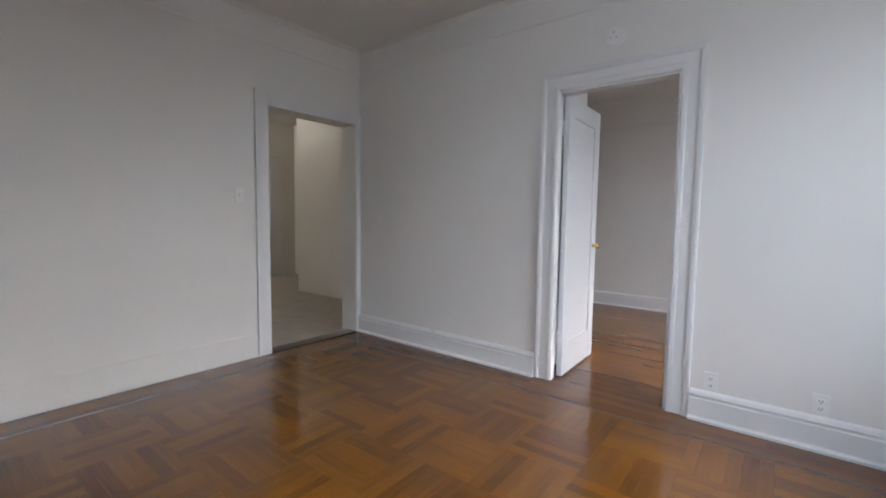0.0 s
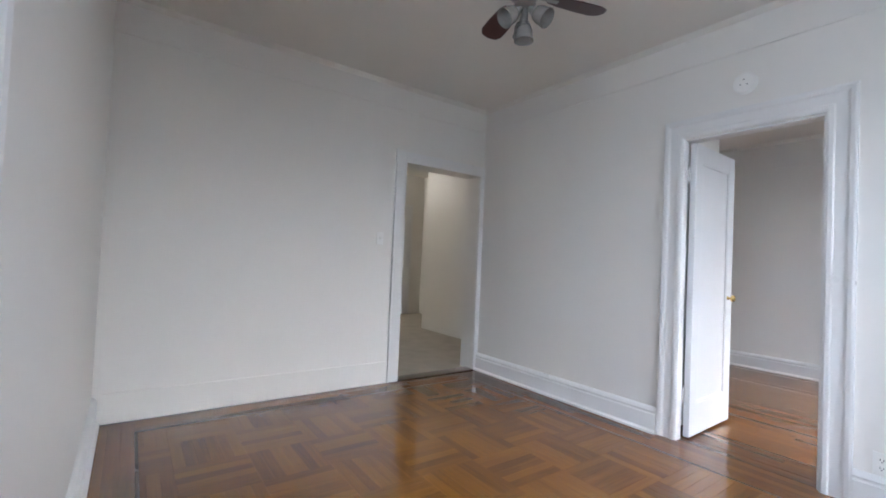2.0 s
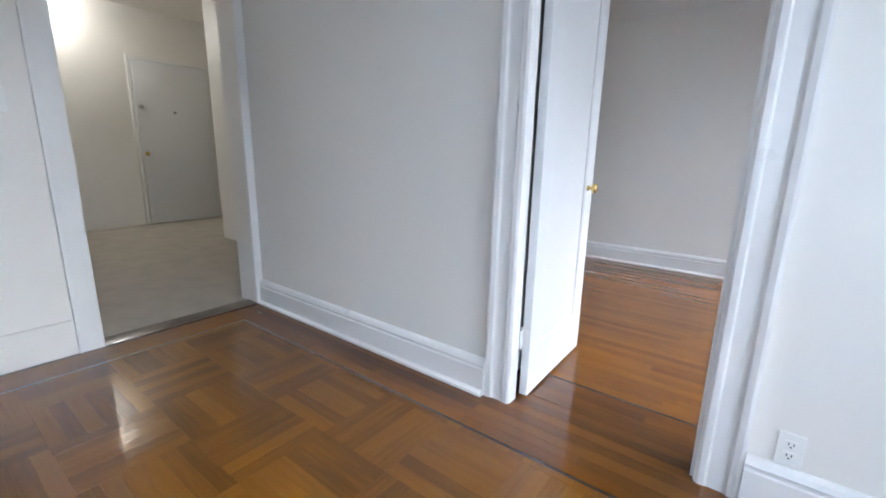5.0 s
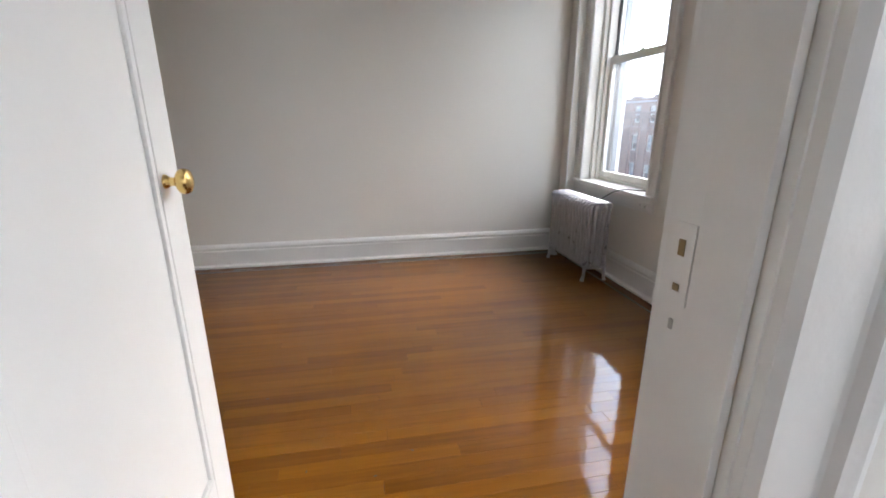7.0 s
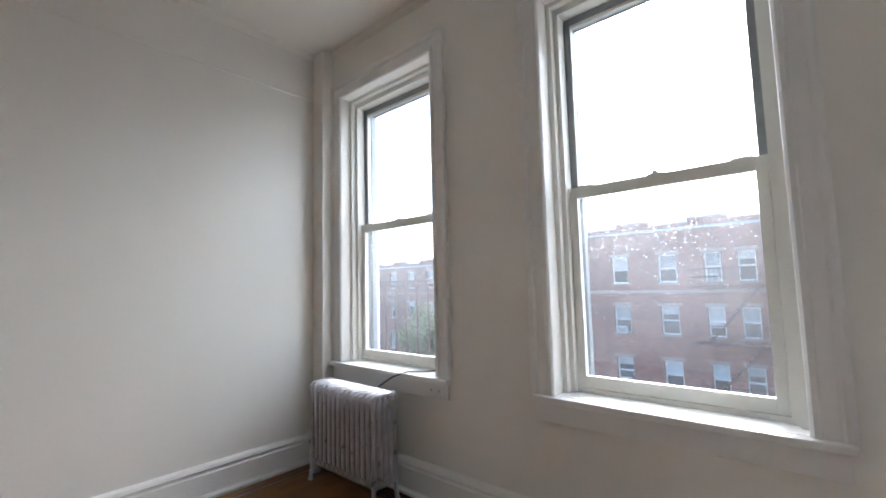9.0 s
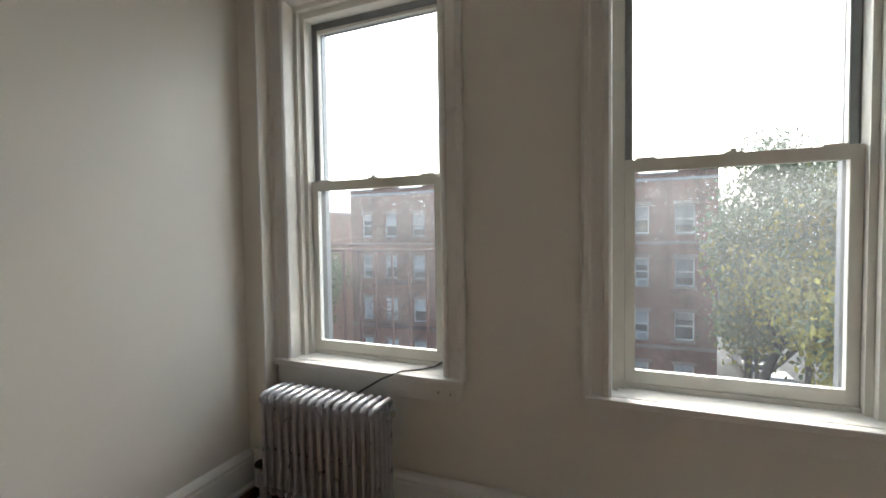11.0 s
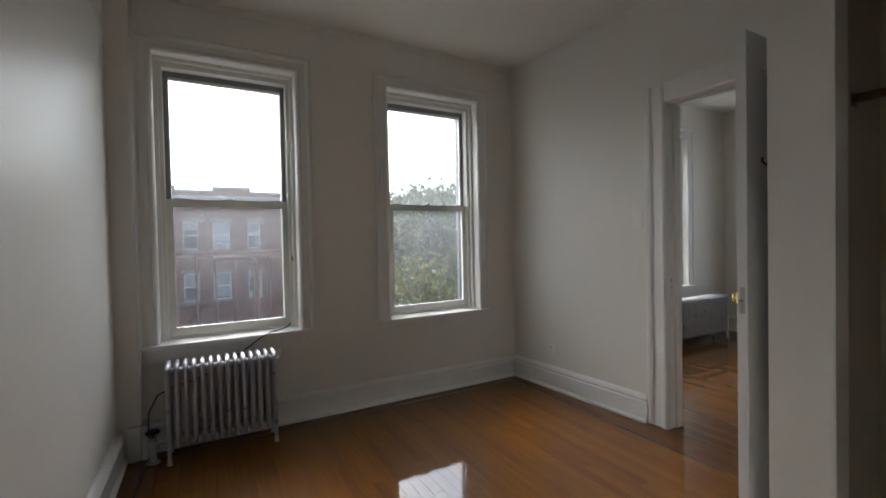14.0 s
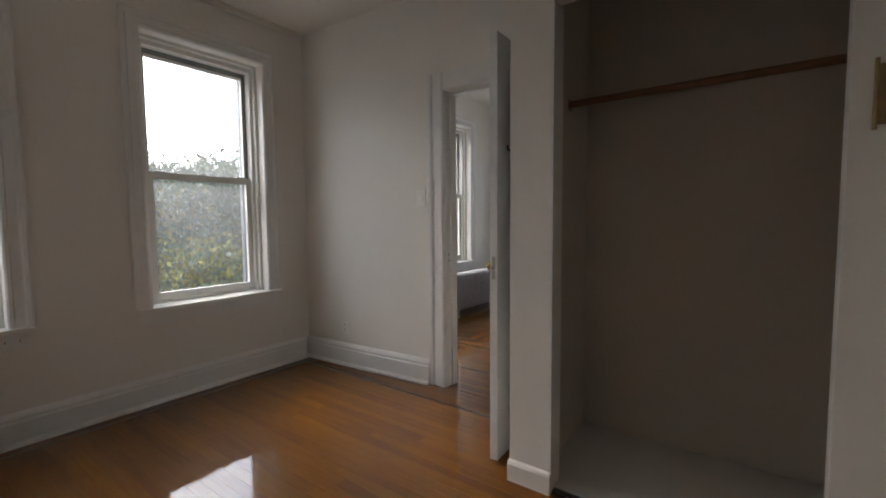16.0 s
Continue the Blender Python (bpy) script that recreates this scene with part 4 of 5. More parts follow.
# ---------------------------------------------------------------- ceiling fan
def ceiling_fan(cx, cy):
    f = empty("ceiling_fan", (cx, cy, HA))

    def turned(name, prof, mat, parent=f, m=None, sides=28):
        bm = bm_new()
        lathe(bm, prof, m or Matrix.Translation((cx, cy, 0)), sides)
        o = part(name, bm, mat, None, smooth=True)
        o.parent = parent
        o.matrix_parent_inverse = f.matrix_world.inverted() if parent == f else Matrix()
        return o

    f_inv = f.matrix_world
    turned("canopy", [(0.0, HA), (0.065, HA), (0.065, HA - 0.02), (0.035, HA - 0.06), (0.012, HA - 0.065)], M_STEEL)
    turned("downrod", [(0.012, HA - 0.06), (0.012, 2.66)], M_STEEL)
    turned("motor", [(0.03, 2.67), (0.085, 2.655), (0.105, 2.625), (0.105, 2.575), (0.085, 2.545), (0.04, 2.53)], M_STEEL)
    turned("light_kit", [(0.04, 2.535), (0.055, 2.525), (0.055, 2.495), (0.035, 2.475), (0.018, 2.47), (0.018, 2.41), (0.024, 2.405), (0.0, 2.404)], M_STEEL)
    for k in range(4):
        a = radians(k * 90 + 72)
        m = Matrix.Translation((cx, cy, 0)) @ Euler((0, 0, a)).to_matrix().to_4x4()
        bm = bm_new()
        outline = [(0.15, -0.042), (0.20, -0.055), (0.32, -0.064), (0.42, -0.064), (0.46, -0.045), (0.475, 0.0), (0.46, 0.045), (0.42, 0.064), (0.32, 0.064), (0.20, 0.055), (0.15, 0.042)]
        lo, hi = [], []
        for u, v in outline:
            tilt = v * 0.21
            lo.append(bm.verts.new(m @ Vector((u, v, 2.555 + tilt - 0.003))))
            hi.append(bm.verts.new(m @ Vector((u, v, 2.555 + tilt + 0.003))))
        bm.faces.new(lo[::-1]), bm.faces.new(hi)
        for i in range(len(lo)):
            j = (i + 1) % len(lo)
            bm.faces.new((lo[i], lo[j], hi[j], hi[i]))
        b = part("blade", bm, M_BLADE, None)
        b.parent = f
        b.matrix_parent_inverse = f_inv.inverted()
        bm = bm_new()
        box(bm, 0.09, 0.19, -0.012, 0.012, 2.546, 2.551, 0.001)
        bmesh.ops.transform(bm, matrix=m, verts=bm.verts)
        br = part("blade_bracket", bm, M_STEEL, None)
        br.parent = f
        br.matrix_parent_inverse = f_inv.inverted()
    # lamp arms with flared glass shades, and one hanging straight down
    for k, (az, el) in enumerate(((20, 38), (140, 38), (260, 38), (0, 90))):
        d = Vector((math.cos(radians(az)) * math.cos(radians(el)), math.sin(radians(az)) * math.cos(radians(el)), -math.sin(radians(el))))
        base = Vector((cx, cy, 2.485)) + d * (0.05 if k < 3 else 0.075)
        m = Matrix.Translation(base) @ d.to_track_quat("Z", "Y").to_matrix().to_4x4()
        arm = turned("lamp_holder", [(0.014, -0.02), (0.018, 0.0), (0.022, 0.012), (0.022, 0.03), (0.016, 0.034)], M_STEEL, f, m, 16)
        bm = bm_new()
        prof = [(0.020, 0.022), (0.036, 0.034), (0.043, 0.055), (0.044, 0.080), (0.050, 0.104), (0.047, 0.104), (0.041, 0.079), (0.040, 0.056), (0.033, 0.037), (0.018, 0.026)]
        lathe(bm, prof, m, 24)
        s = part("shade", bm, M_FROST, None, "smoky flared glass shade", smooth=True)
        s.parent = f
        s.matrix_parent_inverse = f_inv.inverted()
    return tagged(f, "ceiling fan with dark red blades and glass lamp shades", "ceiling fan")


ceiling_fan(-0.08, -1.56)


# ---------------------------------------------------------------- hall
def entrance_door():
    d = empty("door_1")
    X = -6.40
    y0, y1, z1 = 0.705, 1.675, 2.28
    boxed("leaf", (X + 0.002, X + 0.045, y0, y1, 0.012, z1), M_DOOR, d, 0.003)
    bm = bm_new()
    for a0, a1, b0, b1 in ((y0 - 0.05, y0 - 0.004, 0, z1 + 0.05), (y1 + 0.004, y1 + 0.05, 0, z1 + 0.05), (y0 - 0.004, y1 + 0.004, z1 + 0.005, z1 + 0.05)):
        box(bm, X + 0.001, X + 0.03, a0, a1, b0, b1, 0.004)
    part("frame", bm, M_TRIM, d)
    for z in (0.32, 1.15, 2.02):
        bm = bm_new()
        tube(bm, [(X + 0.05, y1 + 0.002, z - 0.06), (X + 0.05, y1 + 0.002, z + 0.06)], 0.011, 8)
        part("hinge", bm, M_TRIM, d, smooth=True)
    for (yy, zz, r, mat, nm) in ((y0 + 0.055, 1.66, 0.032, M_STEEL, "deadbolt"), ((y0 + y1) / 2 + 0.0, 1.61, 0.02, M_STEEL, "peephole"), (y0 + 0.06, 1.02, 0.03, M_BRASS, "knob")):
        bm = bm_new()
        lathe(bm, [(r, 0), (r, 0.012), (r * 0.8, 0.03), (0, 0.032)], Matrix.Translation((X + 0.045, yy, zz)) @ Euler((0, radians(90), 0)).to_matrix().to_4x4(), 14)
        part(nm, bm, mat, d, smooth=True)
    return tagged(d, "white painted apartment entrance door with deadbolt and peephole", "door", kind="structure")


entrance_door()
bm = bm_new()
lathe(bm, [(0.0, HH), (0.10, HH), (0.10, HH - 0.012), (0.06, HH - 0.03), (0.02, HH - 0.034), (0.0, HH - 0.034)], Matrix.Translation((-5.25, -0.03, 0)))
tagged(part("ceiling_plate", bm, M_IRON, smooth=True), "round dark metal plate on the hall ceiling", "ceiling plate")
hall_lamp = empty("ceiling_lamp", (-6.05, -0.25, HH))
bm = bm_new()
lathe(bm, [(0.0, HH), (0.07, HH), (0.07, HH - 0.012), (0.04, HH - 0.05), (0.02, HH - 0.07), (0.0, HH - 0.07)], Matrix.Translation((-6.05, -0.25, 0)))
o = part("canopy", bm, M_TRIM, hall_lamp, smooth=True)
o.matrix_parent_inverse = hall_lamp.matrix_world.inverted()
bm = bm_new()
bmesh.ops.create_uvsphere(bm, u_segments=12, v_segments=8, radius=0.028, matrix=Matrix.Translation((-6.05, -0.25, HH - 0.095)))
mb, nt, pb = material("bulb_glow")
pb.inputs["Emission Color"].default_value = (1, 0.78, 0.5, 1)
pb.inputs["Emission Strength"].default_value = 8
o = part("bulb", bm, mb, hall_lamp, "warm lit bulb", smooth=True)
o.matrix_parent_inverse = hall_lamp.matrix_world.inverted()
tagged(hall_lamp, "small white ceiling lamp with a warm bulb", "lamp")


# ---------------------------------------------------------------- outside: street, house opposite, trees
GZ = -9.6
tagged(boxed("ground", (-900, 900, -900, 900, GZ - 0.5, GZ), M_PAVE), "grey concrete ground and pavements of the street", "ground", kind="structure")
tagged(boxed("road", (9.5, 19.5, -300, 300, GZ + 0.001, GZ + 0.012), M_ASPHALT), "wet dark asphalt street", "road", kind="structure")
tagged(boxed("road", (19.5, 400, -16.5, -7.0, GZ + 0.001, GZ + 0.012), M_ASPHALT), "wet dark asphalt side street", "road", kind="structure")
for y0, y1 in ((-300, -16.7), (-6.8, 300)):
    tagged(boxed("kerb", (19.5, 19.65, y0, y1, GZ, GZ + 0.15), M_STONE, bevel=0.02), "grey stone kerb along the street", "kerb", kind="structure")

BX = 28.0


def apartment_house(y0, y1, x0, roof_z, cols, rows, mat, name, label, fire_cols=()):
    h = empty(name, (x0, (y0 + y1) / 2, GZ))
    inv = h.matrix_world.inverted()

    def add(o, parent=h):
        o.parent = parent
        if parent == h:
            o.matrix_parent_inverse = inv
        return o

    holes = []
    for c, w in cols:
        for ztop in rows:
            holes.append((c - w / 2, c + w / 2, ztop - 1.62, ztop))
    bm = bm_new()
    wall_cells(bm, "y", x0, x0 + 0.4, y0, y1, roof_z - 0.5, holes, GZ)
    box(bm, x0 + 0.4, x0 + 14, y0, y0 + 0.4, GZ, roof_z - 0.5)
    box(bm, x0 + 0.4, x0 + 14, y1 - 0.4, y1, GZ, roof_z - 0.5)
    add(part("wall", bm, mat))
    # solid block, no rooms: its dark colour stands in for the unlit interior
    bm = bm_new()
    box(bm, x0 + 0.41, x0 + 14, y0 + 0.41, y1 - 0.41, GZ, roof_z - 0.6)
    add(part("inner_core", bm, M_FAR_GLASS_DARK, label="solid dark core standing in for unlit rooms behind the windows"))
    bm = bm_new()
    box(bm, x0 - 0.02, x0 + 14, y0 - 0.02, y1 + 0.02, roof_z - 0.499, roof_z - 0.35)
    roof = add(part("roof", bm, M_ROOF))
    bm = bm_new()                                           # brick parapet with raised piers, stone coping on top
    cap = bm_new()
    n = int((y1 - y0) / 1.9)
    step = (y1 - y0) / n
    for i in range(n):
        a, b = y0 + step * i, y0 + step * (i + 1)
        rise = 0.0 if i % 2 else 0.24
        box(bm, x0 - 0.03, x0 + 0.32, a, b, roof_z - 0.345, roof_z - 0.14 + rise)
        box(cap, x0 - 0.09, x0 + 0.38, a - 0.04, b + 0.04, roof_z - 0.139 + rise, roof_z - 0.03 + rise, 0.015)
    add(part("parapet", bm, mat))
    add(part("coping", cap, M_ROOF))
    for z in (0.42, -5.6):
        add(part_box("string_course", (x0 - 0.07, x0 - 0.001, y0, y1, z, z + 0.18), M_STONE))
    rnd = random.Random(5)
    for c, w in cols:
        for ztop in rows:
            zb = ztop - 1.62
            bm = bm_new()
            for a0, a1, b0, b1 in ((c - w / 2, c - w / 2 + 0.06, zb, ztop), (c + w / 2 - 0.06, c + w / 2, zb, ztop), (c - w / 2 + 0.06, c + w / 2 - 0.06, ztop - 0.07, ztop), (c - w / 2 + 0.06, c + w / 2 - 0.06, zb, zb + 0.07), (c - w / 2 + 0.06, c + w / 2 - 0.06, zb + 0.78, zb + 0.85)):
                box(bm, x0 + 0.14, x0 + 0.22, a0, a1, b0, b1)
            win = add(part("window", bm, M_VINYL))
            bm = bm_new()
            cover = rnd.choice((0.3, 0.5, 0.75, 0.95))
            box(bm, x0 + 0.26, x0 + 0.27, c - w / 2 + 0.05, c + w / 2 - 0.05, ztop - 1.55 * cover, ztop - 0.06)
            part("blind", bm, M_CURTAIN, win)
            part_sub("sill", (x0 - 0.09, x0 + 0.14, c - w / 2 - 0.1, c + w / 2 + 0.1, zb - 0.12, zb - 0.001), M_STONE, win)
            part_sub("lintel", (x0 - 0.02, x0 - 0.001, c - w / 2 - 0.14, c + w / 2 + 0.14, ztop + 0.001, ztop + 0.2), M_STONE, win)
            part_sub("pane", (x0 + 0.175, x0 + 0.18, c - w / 2 + 0.06, c + w / 2 - 0.06, zb + 0.07, ztop - 0.07), M_GLASS, win).visible_shadow = False
    return tagged(h, label, "building")


def part_box(name, dims, mat):
    bm = bm_new()
    box(bm, *dims)
    return part(name, bm, mat)


def part_sub(name, dims, mat, parent):
    bm = bm_new()
    box(bm, *dims)
    return part(name, bm, mat, parent)


COLS = [(-2.15, 1.0), (0.05, 0.75), (1.85, 0.95), (3.45, 0.8), (5.0, 0.8), (7.3, 0.95), (10.0, 0.95), (12.3, 0.6), (14.4, 0.95), (16.6, 0.95), (18.6, 0.8)]
ROWS = [2.66, -0.36, -3.46, -6.5]
apartment_house(-3.75, 20.0, BX, 4.55, COLS, ROWS, M_BRICK, "apartment_building", "four-storey red brick apartment building across the street")
apartment_house(24.5, 48.0, BX + 3, 3.6, [(26.5 + 2.6 * i, 0.95) for i in range(8)], ROWS[:3], M_BRICK_B, "apartment_building", "brown brick apartment building farther along the street")
apartment_house(-64, -38, BX + 8, 3.0, [(-62 + 2.8 * i, 0.95) for i in range(9)], ROWS[:3], M_BRICK_B, "apartment_building", "brown brick apartment building behind the trees")

# roof structures: bulkhead and water-tank frame
bm = bm_new()
box(bm, 33, 40, 0.2, 6.5, 4.2, 5.0, 0.02)
tagged(part("roof_bulkhead", bm, M_ROOF), "low grey roof bulkhead on the brick building", "roof structure")
for yy, hgt in ((4.3, 2.2), (2.1, 2.6)):
    bm = bm_new()
    tube(bm, [(36, yy, 4.99), (36, yy, 4.99 + hgt)], 0.06, 8)
    tagged(part("vent_pipe", bm, M_AC), "thin grey vent pipe on the roof", "pipe")


def air_conditioner(y, ztop):
    a = empty("air_conditioner", (BX, y, ztop - 1.6))
    inv = a.matrix_world.inverted()
    o = part_box("case", (BX - 0.32, BX + 0.12, y - 0.3, y + 0.3, ztop - 1.62, ztop - 1.22), M_AC)
    o.parent, o.matrix_parent_inverse = a, inv
    for k in range(5):
        z = ztop - 1.57 + 0.065 * k
        s = part_box("grille_slat", (BX - 0.335, BX - 0.321, y - 0.25, y + 0.25, z, z + 0.035), M_FAR_GLASS_DARK)
        s.parent, s.matrix_parent_inverse = a, inv
    return tagged(a, "white window air conditioner in the brick building", "air conditioner", group="window air conditioners")


for y, z in ((12.3, 2.66), (5.0, 2.66), (10.0, -0.36), (12.3, -0.36), (1.85, 2.66), (0.05, -3.46), (10.0, -3.46), (0.05, -0.36)):
    air_conditioner(y, z)


# fire escape on the house opposite
def far_fire_escape(y0, y1, label):
    f = empty("fire_escape", (BX, (y0 + y1) / 2, GZ))
    inv = f.matrix_world.inverted()

    def add(name, bm):
        o = part(name, bm, M_IRON)
        o.parent, o.matrix_parent_inverse = f, inv

    for ztop in ROWS[:3]:
        zf = ztop - 1.9
        bm = bm_new()
        for k in range(8):
            x = BX - 1.15 + 0.15 * k
            box(bm, x, x + 0.06, y0, y1, zf, zf + 0.03)
        add("platform", bm)
        bm = bm_new()
        for z in (zf + 0.5, zf + 0.95):
            box(bm, BX - 1.18, BX - 1.15, y0, y1, z, z + 0.04)
        n = int((y1 - y0) / 0.22)
        for k in range(n + 1):
            yy = y0 + (y1 - y0) * k / n
            box(bm, BX - 1.18, BX - 1.155, yy - 0.01, yy + 0.01, zf, zf + 0.95)
        add("railing", bm)
        bm = bm_new()
        for s in (0.25, 0.75):
            tube(bm, [(BX - s, y0 + 0.3, zf), (BX - s, y1 - 0.6, zf - 3.0)], 0.03, 4)
        for k in range(12):
            u = k / 12
            yy, zz = y0 + 0.3 + (y1 - y0 - 0.9) * u, zf - 3.0 * u
            box(bm, BX - 0.75, BX - 0.25, yy, yy + 0.15, zz, zz + 0.02)
        add("stair", bm)
    return tagged(f, label, "fire escape", group="fire escapes opposite")


far_fire_escape(13.2, 17.6, "rusty iron fire escape on the brick building")
far_fire_escape(2.6, 5.9, "rusty iron fire escape on the brick building")


# railing of the fire escape right outside the bedroom window
def near_fire_escape():
    f = empty("fire_escape_railing", (3.5, 3.0, 0.2))
    inv = f.matrix_world.inverted()

    def add(name, bm, label=""):
        o = part(name, bm, M_IRON, label=label, smooth=True)
        o.parent, o.matrix_parent_inverse = f, inv
        return o

    y0, y1, zf = 1.85, 4.45, 0.12
    for z in (1.185, 1.142):
        bm = bm_new()
        box(bm, 3.482, 3.518, y0, y1, z - 0.013, z + 0.010, 0.002)
        add("top_rail", bm)
    bm = bm_new()
    box(bm, 3.49, 3.51, y0, y1, 0.30, 0.318)
    add("bottom_rail", bm)
    yy = y0 + 0.03
    while yy < y1:
        bm = bm_new()
        tube(bm, [(3.5, yy, zf), (3.5, yy, 1.135)], 0.0105, 6)
        add("bar", bm)
        yy += 0.153
    # scroll ornaments
    for yc in (3.20, 2.12):
        for zc, s in ((0.86, 1), (0.70, -1)):
            for d in (1, -1):
                bm = bm_new()
                pts = []
                for i in range(22):
                    a = i * 0.42
                    r = 0.058 * (1 - i / 26)
                    pts.append((3.49, yc + d * (0.066 - r * math.cos(a)), zc + s * r * math.sin(a)))
                tube(bm, pts, 0.005, 5)
                add("scroll", bm)
    # gooseneck ladder rails, hooped over the top rail
    for x in (3.44, 3.56):
        bm = bm_new()
        pts = [(x, 2.30, zf)] + [(x, 2.30, 0.95)] + [(x, 2.40 - 0.10 * math.cos(a), 1.05 + 0.085 * math.sin(a)) for a in (0.2, 0.7, 1.2, 1.57)] + [(x, 2.58, 1.135), (x, 2.66, 1.13)]
        tube(bm, pts, 0.019, 8)
        add("ladder_rail", bm, "dark red iron ladder rail bent over the railing")
    bm = bm_new()
    for i in range(9):
        box(bm, 2.85 + 0.07 * i, 2.89 + 0.07 * i, y0, y1, zf - 0.02, zf)
    add("platform", bm)
    for yy in (y0 + 0.1, y1 - 0.1):
        bm = bm_new()
        tube(bm, [(3.5, yy, zf - 0.01), (XW_OUT, yy, zf - 0.6)], 0.02, 6)
        box(bm, XW_OUT, 3.5, yy - 0.02, yy + 0.02, zf - 0.05, zf - 0.02)
        add("bracket", bm)
    return tagged(f, "rusty iron fire-escape railing with scrolls outside the window", "railing")


near_fire_escape()


# trees
def tree(x, y, height, spread, leaf_mats, seed, n_leaves, label, lean=0.0, swing=0.0):
    rnd = random.Random(seed)
    t = empty("tree", (x, y, GZ))
    inv = t.matrix_world.inverted()
    bm = bm_new()
    top = height * 0.5
    trunk = [(x, y, GZ), (x + 0.1, y + lean * 0.2, GZ + top * 0.35), (x - 0.05, y + lean * 0.6, GZ + top * 0.7), (x + 0.1, y + lean, GZ + top)]
    tube(bm, trunk, [0.26, 0.21, 0.17, 0.12], 8)
    tips = []
    for k in range(11):
        u = rnd.uniform(0.45, 1.0)
        i = min(2, int(u * 3))
        p = Vector(trunk[i]).lerp(Vector(trunk[i + 1]), u * 3 - i)
        a = k * 2.4 + rnd.uniform(-0.4, 0.4)
        reach = spread * rnd.uniform(0.55, 1.0)
        q = p + Vector((math.cos(a) * reach * 0.5, math.sin(a) * reach * 0.5, height * rnd.uniform(0.10, 0.22)))
        r = q + Vector((math.cos(a) * reach * 0.45, math.sin(a) * reach * 0.45, height * rnd.uniform(0.05, 0.22)))
        q.y += swing * 0.4
        r.y += swing
        tube(bm, [p, q, r], [0.09, 0.055, 0.02], 5)
        tips += [q, r, (q + r) / 2]
        for _ in range(3):
            s = q.lerp(r, rnd.random())
            e = s + Vector((rnd.uniform(-1, 1), rnd.uniform(-1, 1), rnd.uniform(0.1, 1.2))) * spread * 0.32
            tube(bm, [s, e], [0.03, 0.01], 4)
            tips.append(e)
    o = part("trunk", bm, M_BARK)
    o.parent, o.matrix_parent_inverse = t, inv
    per = n_leaves * 5 // len(leaf_mats)
    for mi, mat in enumerate(leaf_mats):
        verts, faces = [], []
        for _ in range(per):
            c = rnd.choice(tips)
            d = Vector((rnd.gauss(0, 1), rnd.gauss(0, 1), rnd.gauss(0, 0.8)))
            if mi == 1:
                d.z -= 0.8
            p = c + d * spread * 0.17
            s = rnd.uniform(0.07, 0.16)
            e = Euler((rnd.uniform(0, 6.3), rnd.uniform(0, 6.3), rnd.uniform(0, 6.3))).to_matrix()
            b = len(verts)
            for v in ((-s, 0, 0), (0, -s * 0.55, 0.02), (s, 0, 0), (0, s * 0.55, 0.02)):
                verts.append(p + e @ Vector(v))
            faces.append((b, b + 1, b + 2, b + 3))
        me = bpy.data.meshes.new("crown")
        me.from_pydata(verts, [], faces)
        me.materials.append(mat)
        o = new("crown", me)
        o.parent, o.matrix_parent_inverse = t, inv
    return tagged(t, label, "tree", group="street trees")


GREEN, YELLOW = "leafy green street tree in the rain", "street tree turning yellow in autumn"
tree(21.0, -2.9, 15.4, 3.1, [M_LEAF_G, M_LEAF_Y, M_LEAF_G, M_LEAF_G], 1, 12000, YELLOW, -2.2, -1.5)
tree(23.5, -8.0, 16.2, 4.0, [M_LEAF_G], 2, 10000, GREEN, -0.3)
tree(17.6, -6.9, 11.6, 3.2, [M_LEAF_Y, M_LEAF_Y, M_LEAF_G], 3, 9000, YELLOW, -0.5)
tree(32.0, -6.2, 14.5, 4.2, [M_LEAF_G], 4, 7000, GREEN)
tree(27.5, -13.2, 13.8, 4.4, [M_LEAF_G, M_LEAF_Y], 5, 8000, GREEN)
tree(22.0, -22.5, 13.0, 5.0, [M_LEAF_G], 6, 7000, GREEN)
tree(40.0, -18.5, 13.5, 5.0, [M_LEAF_G], 7, 7000, GREEN)
tree(44.0, -6.0, 14.0, 4.5, [M_LEAF_G], 8, 5000, GREEN)
tree(31.0, -18.5, 13.2, 5.0, [M_LEAF_G], 9, 7000, GREEN)
tree(21.5, -30.0, 12.0, 5.0, [M_LEAF_G], 10, 5000, GREEN)
tree(36.0, -10.6, 13.5, 4.5, [M_LEAF_G], 12, 5000, GREEN)
tree(25.5, 22.6, 10.5, 3.0, [M_LEAF_G], 11, 4000, GREEN)


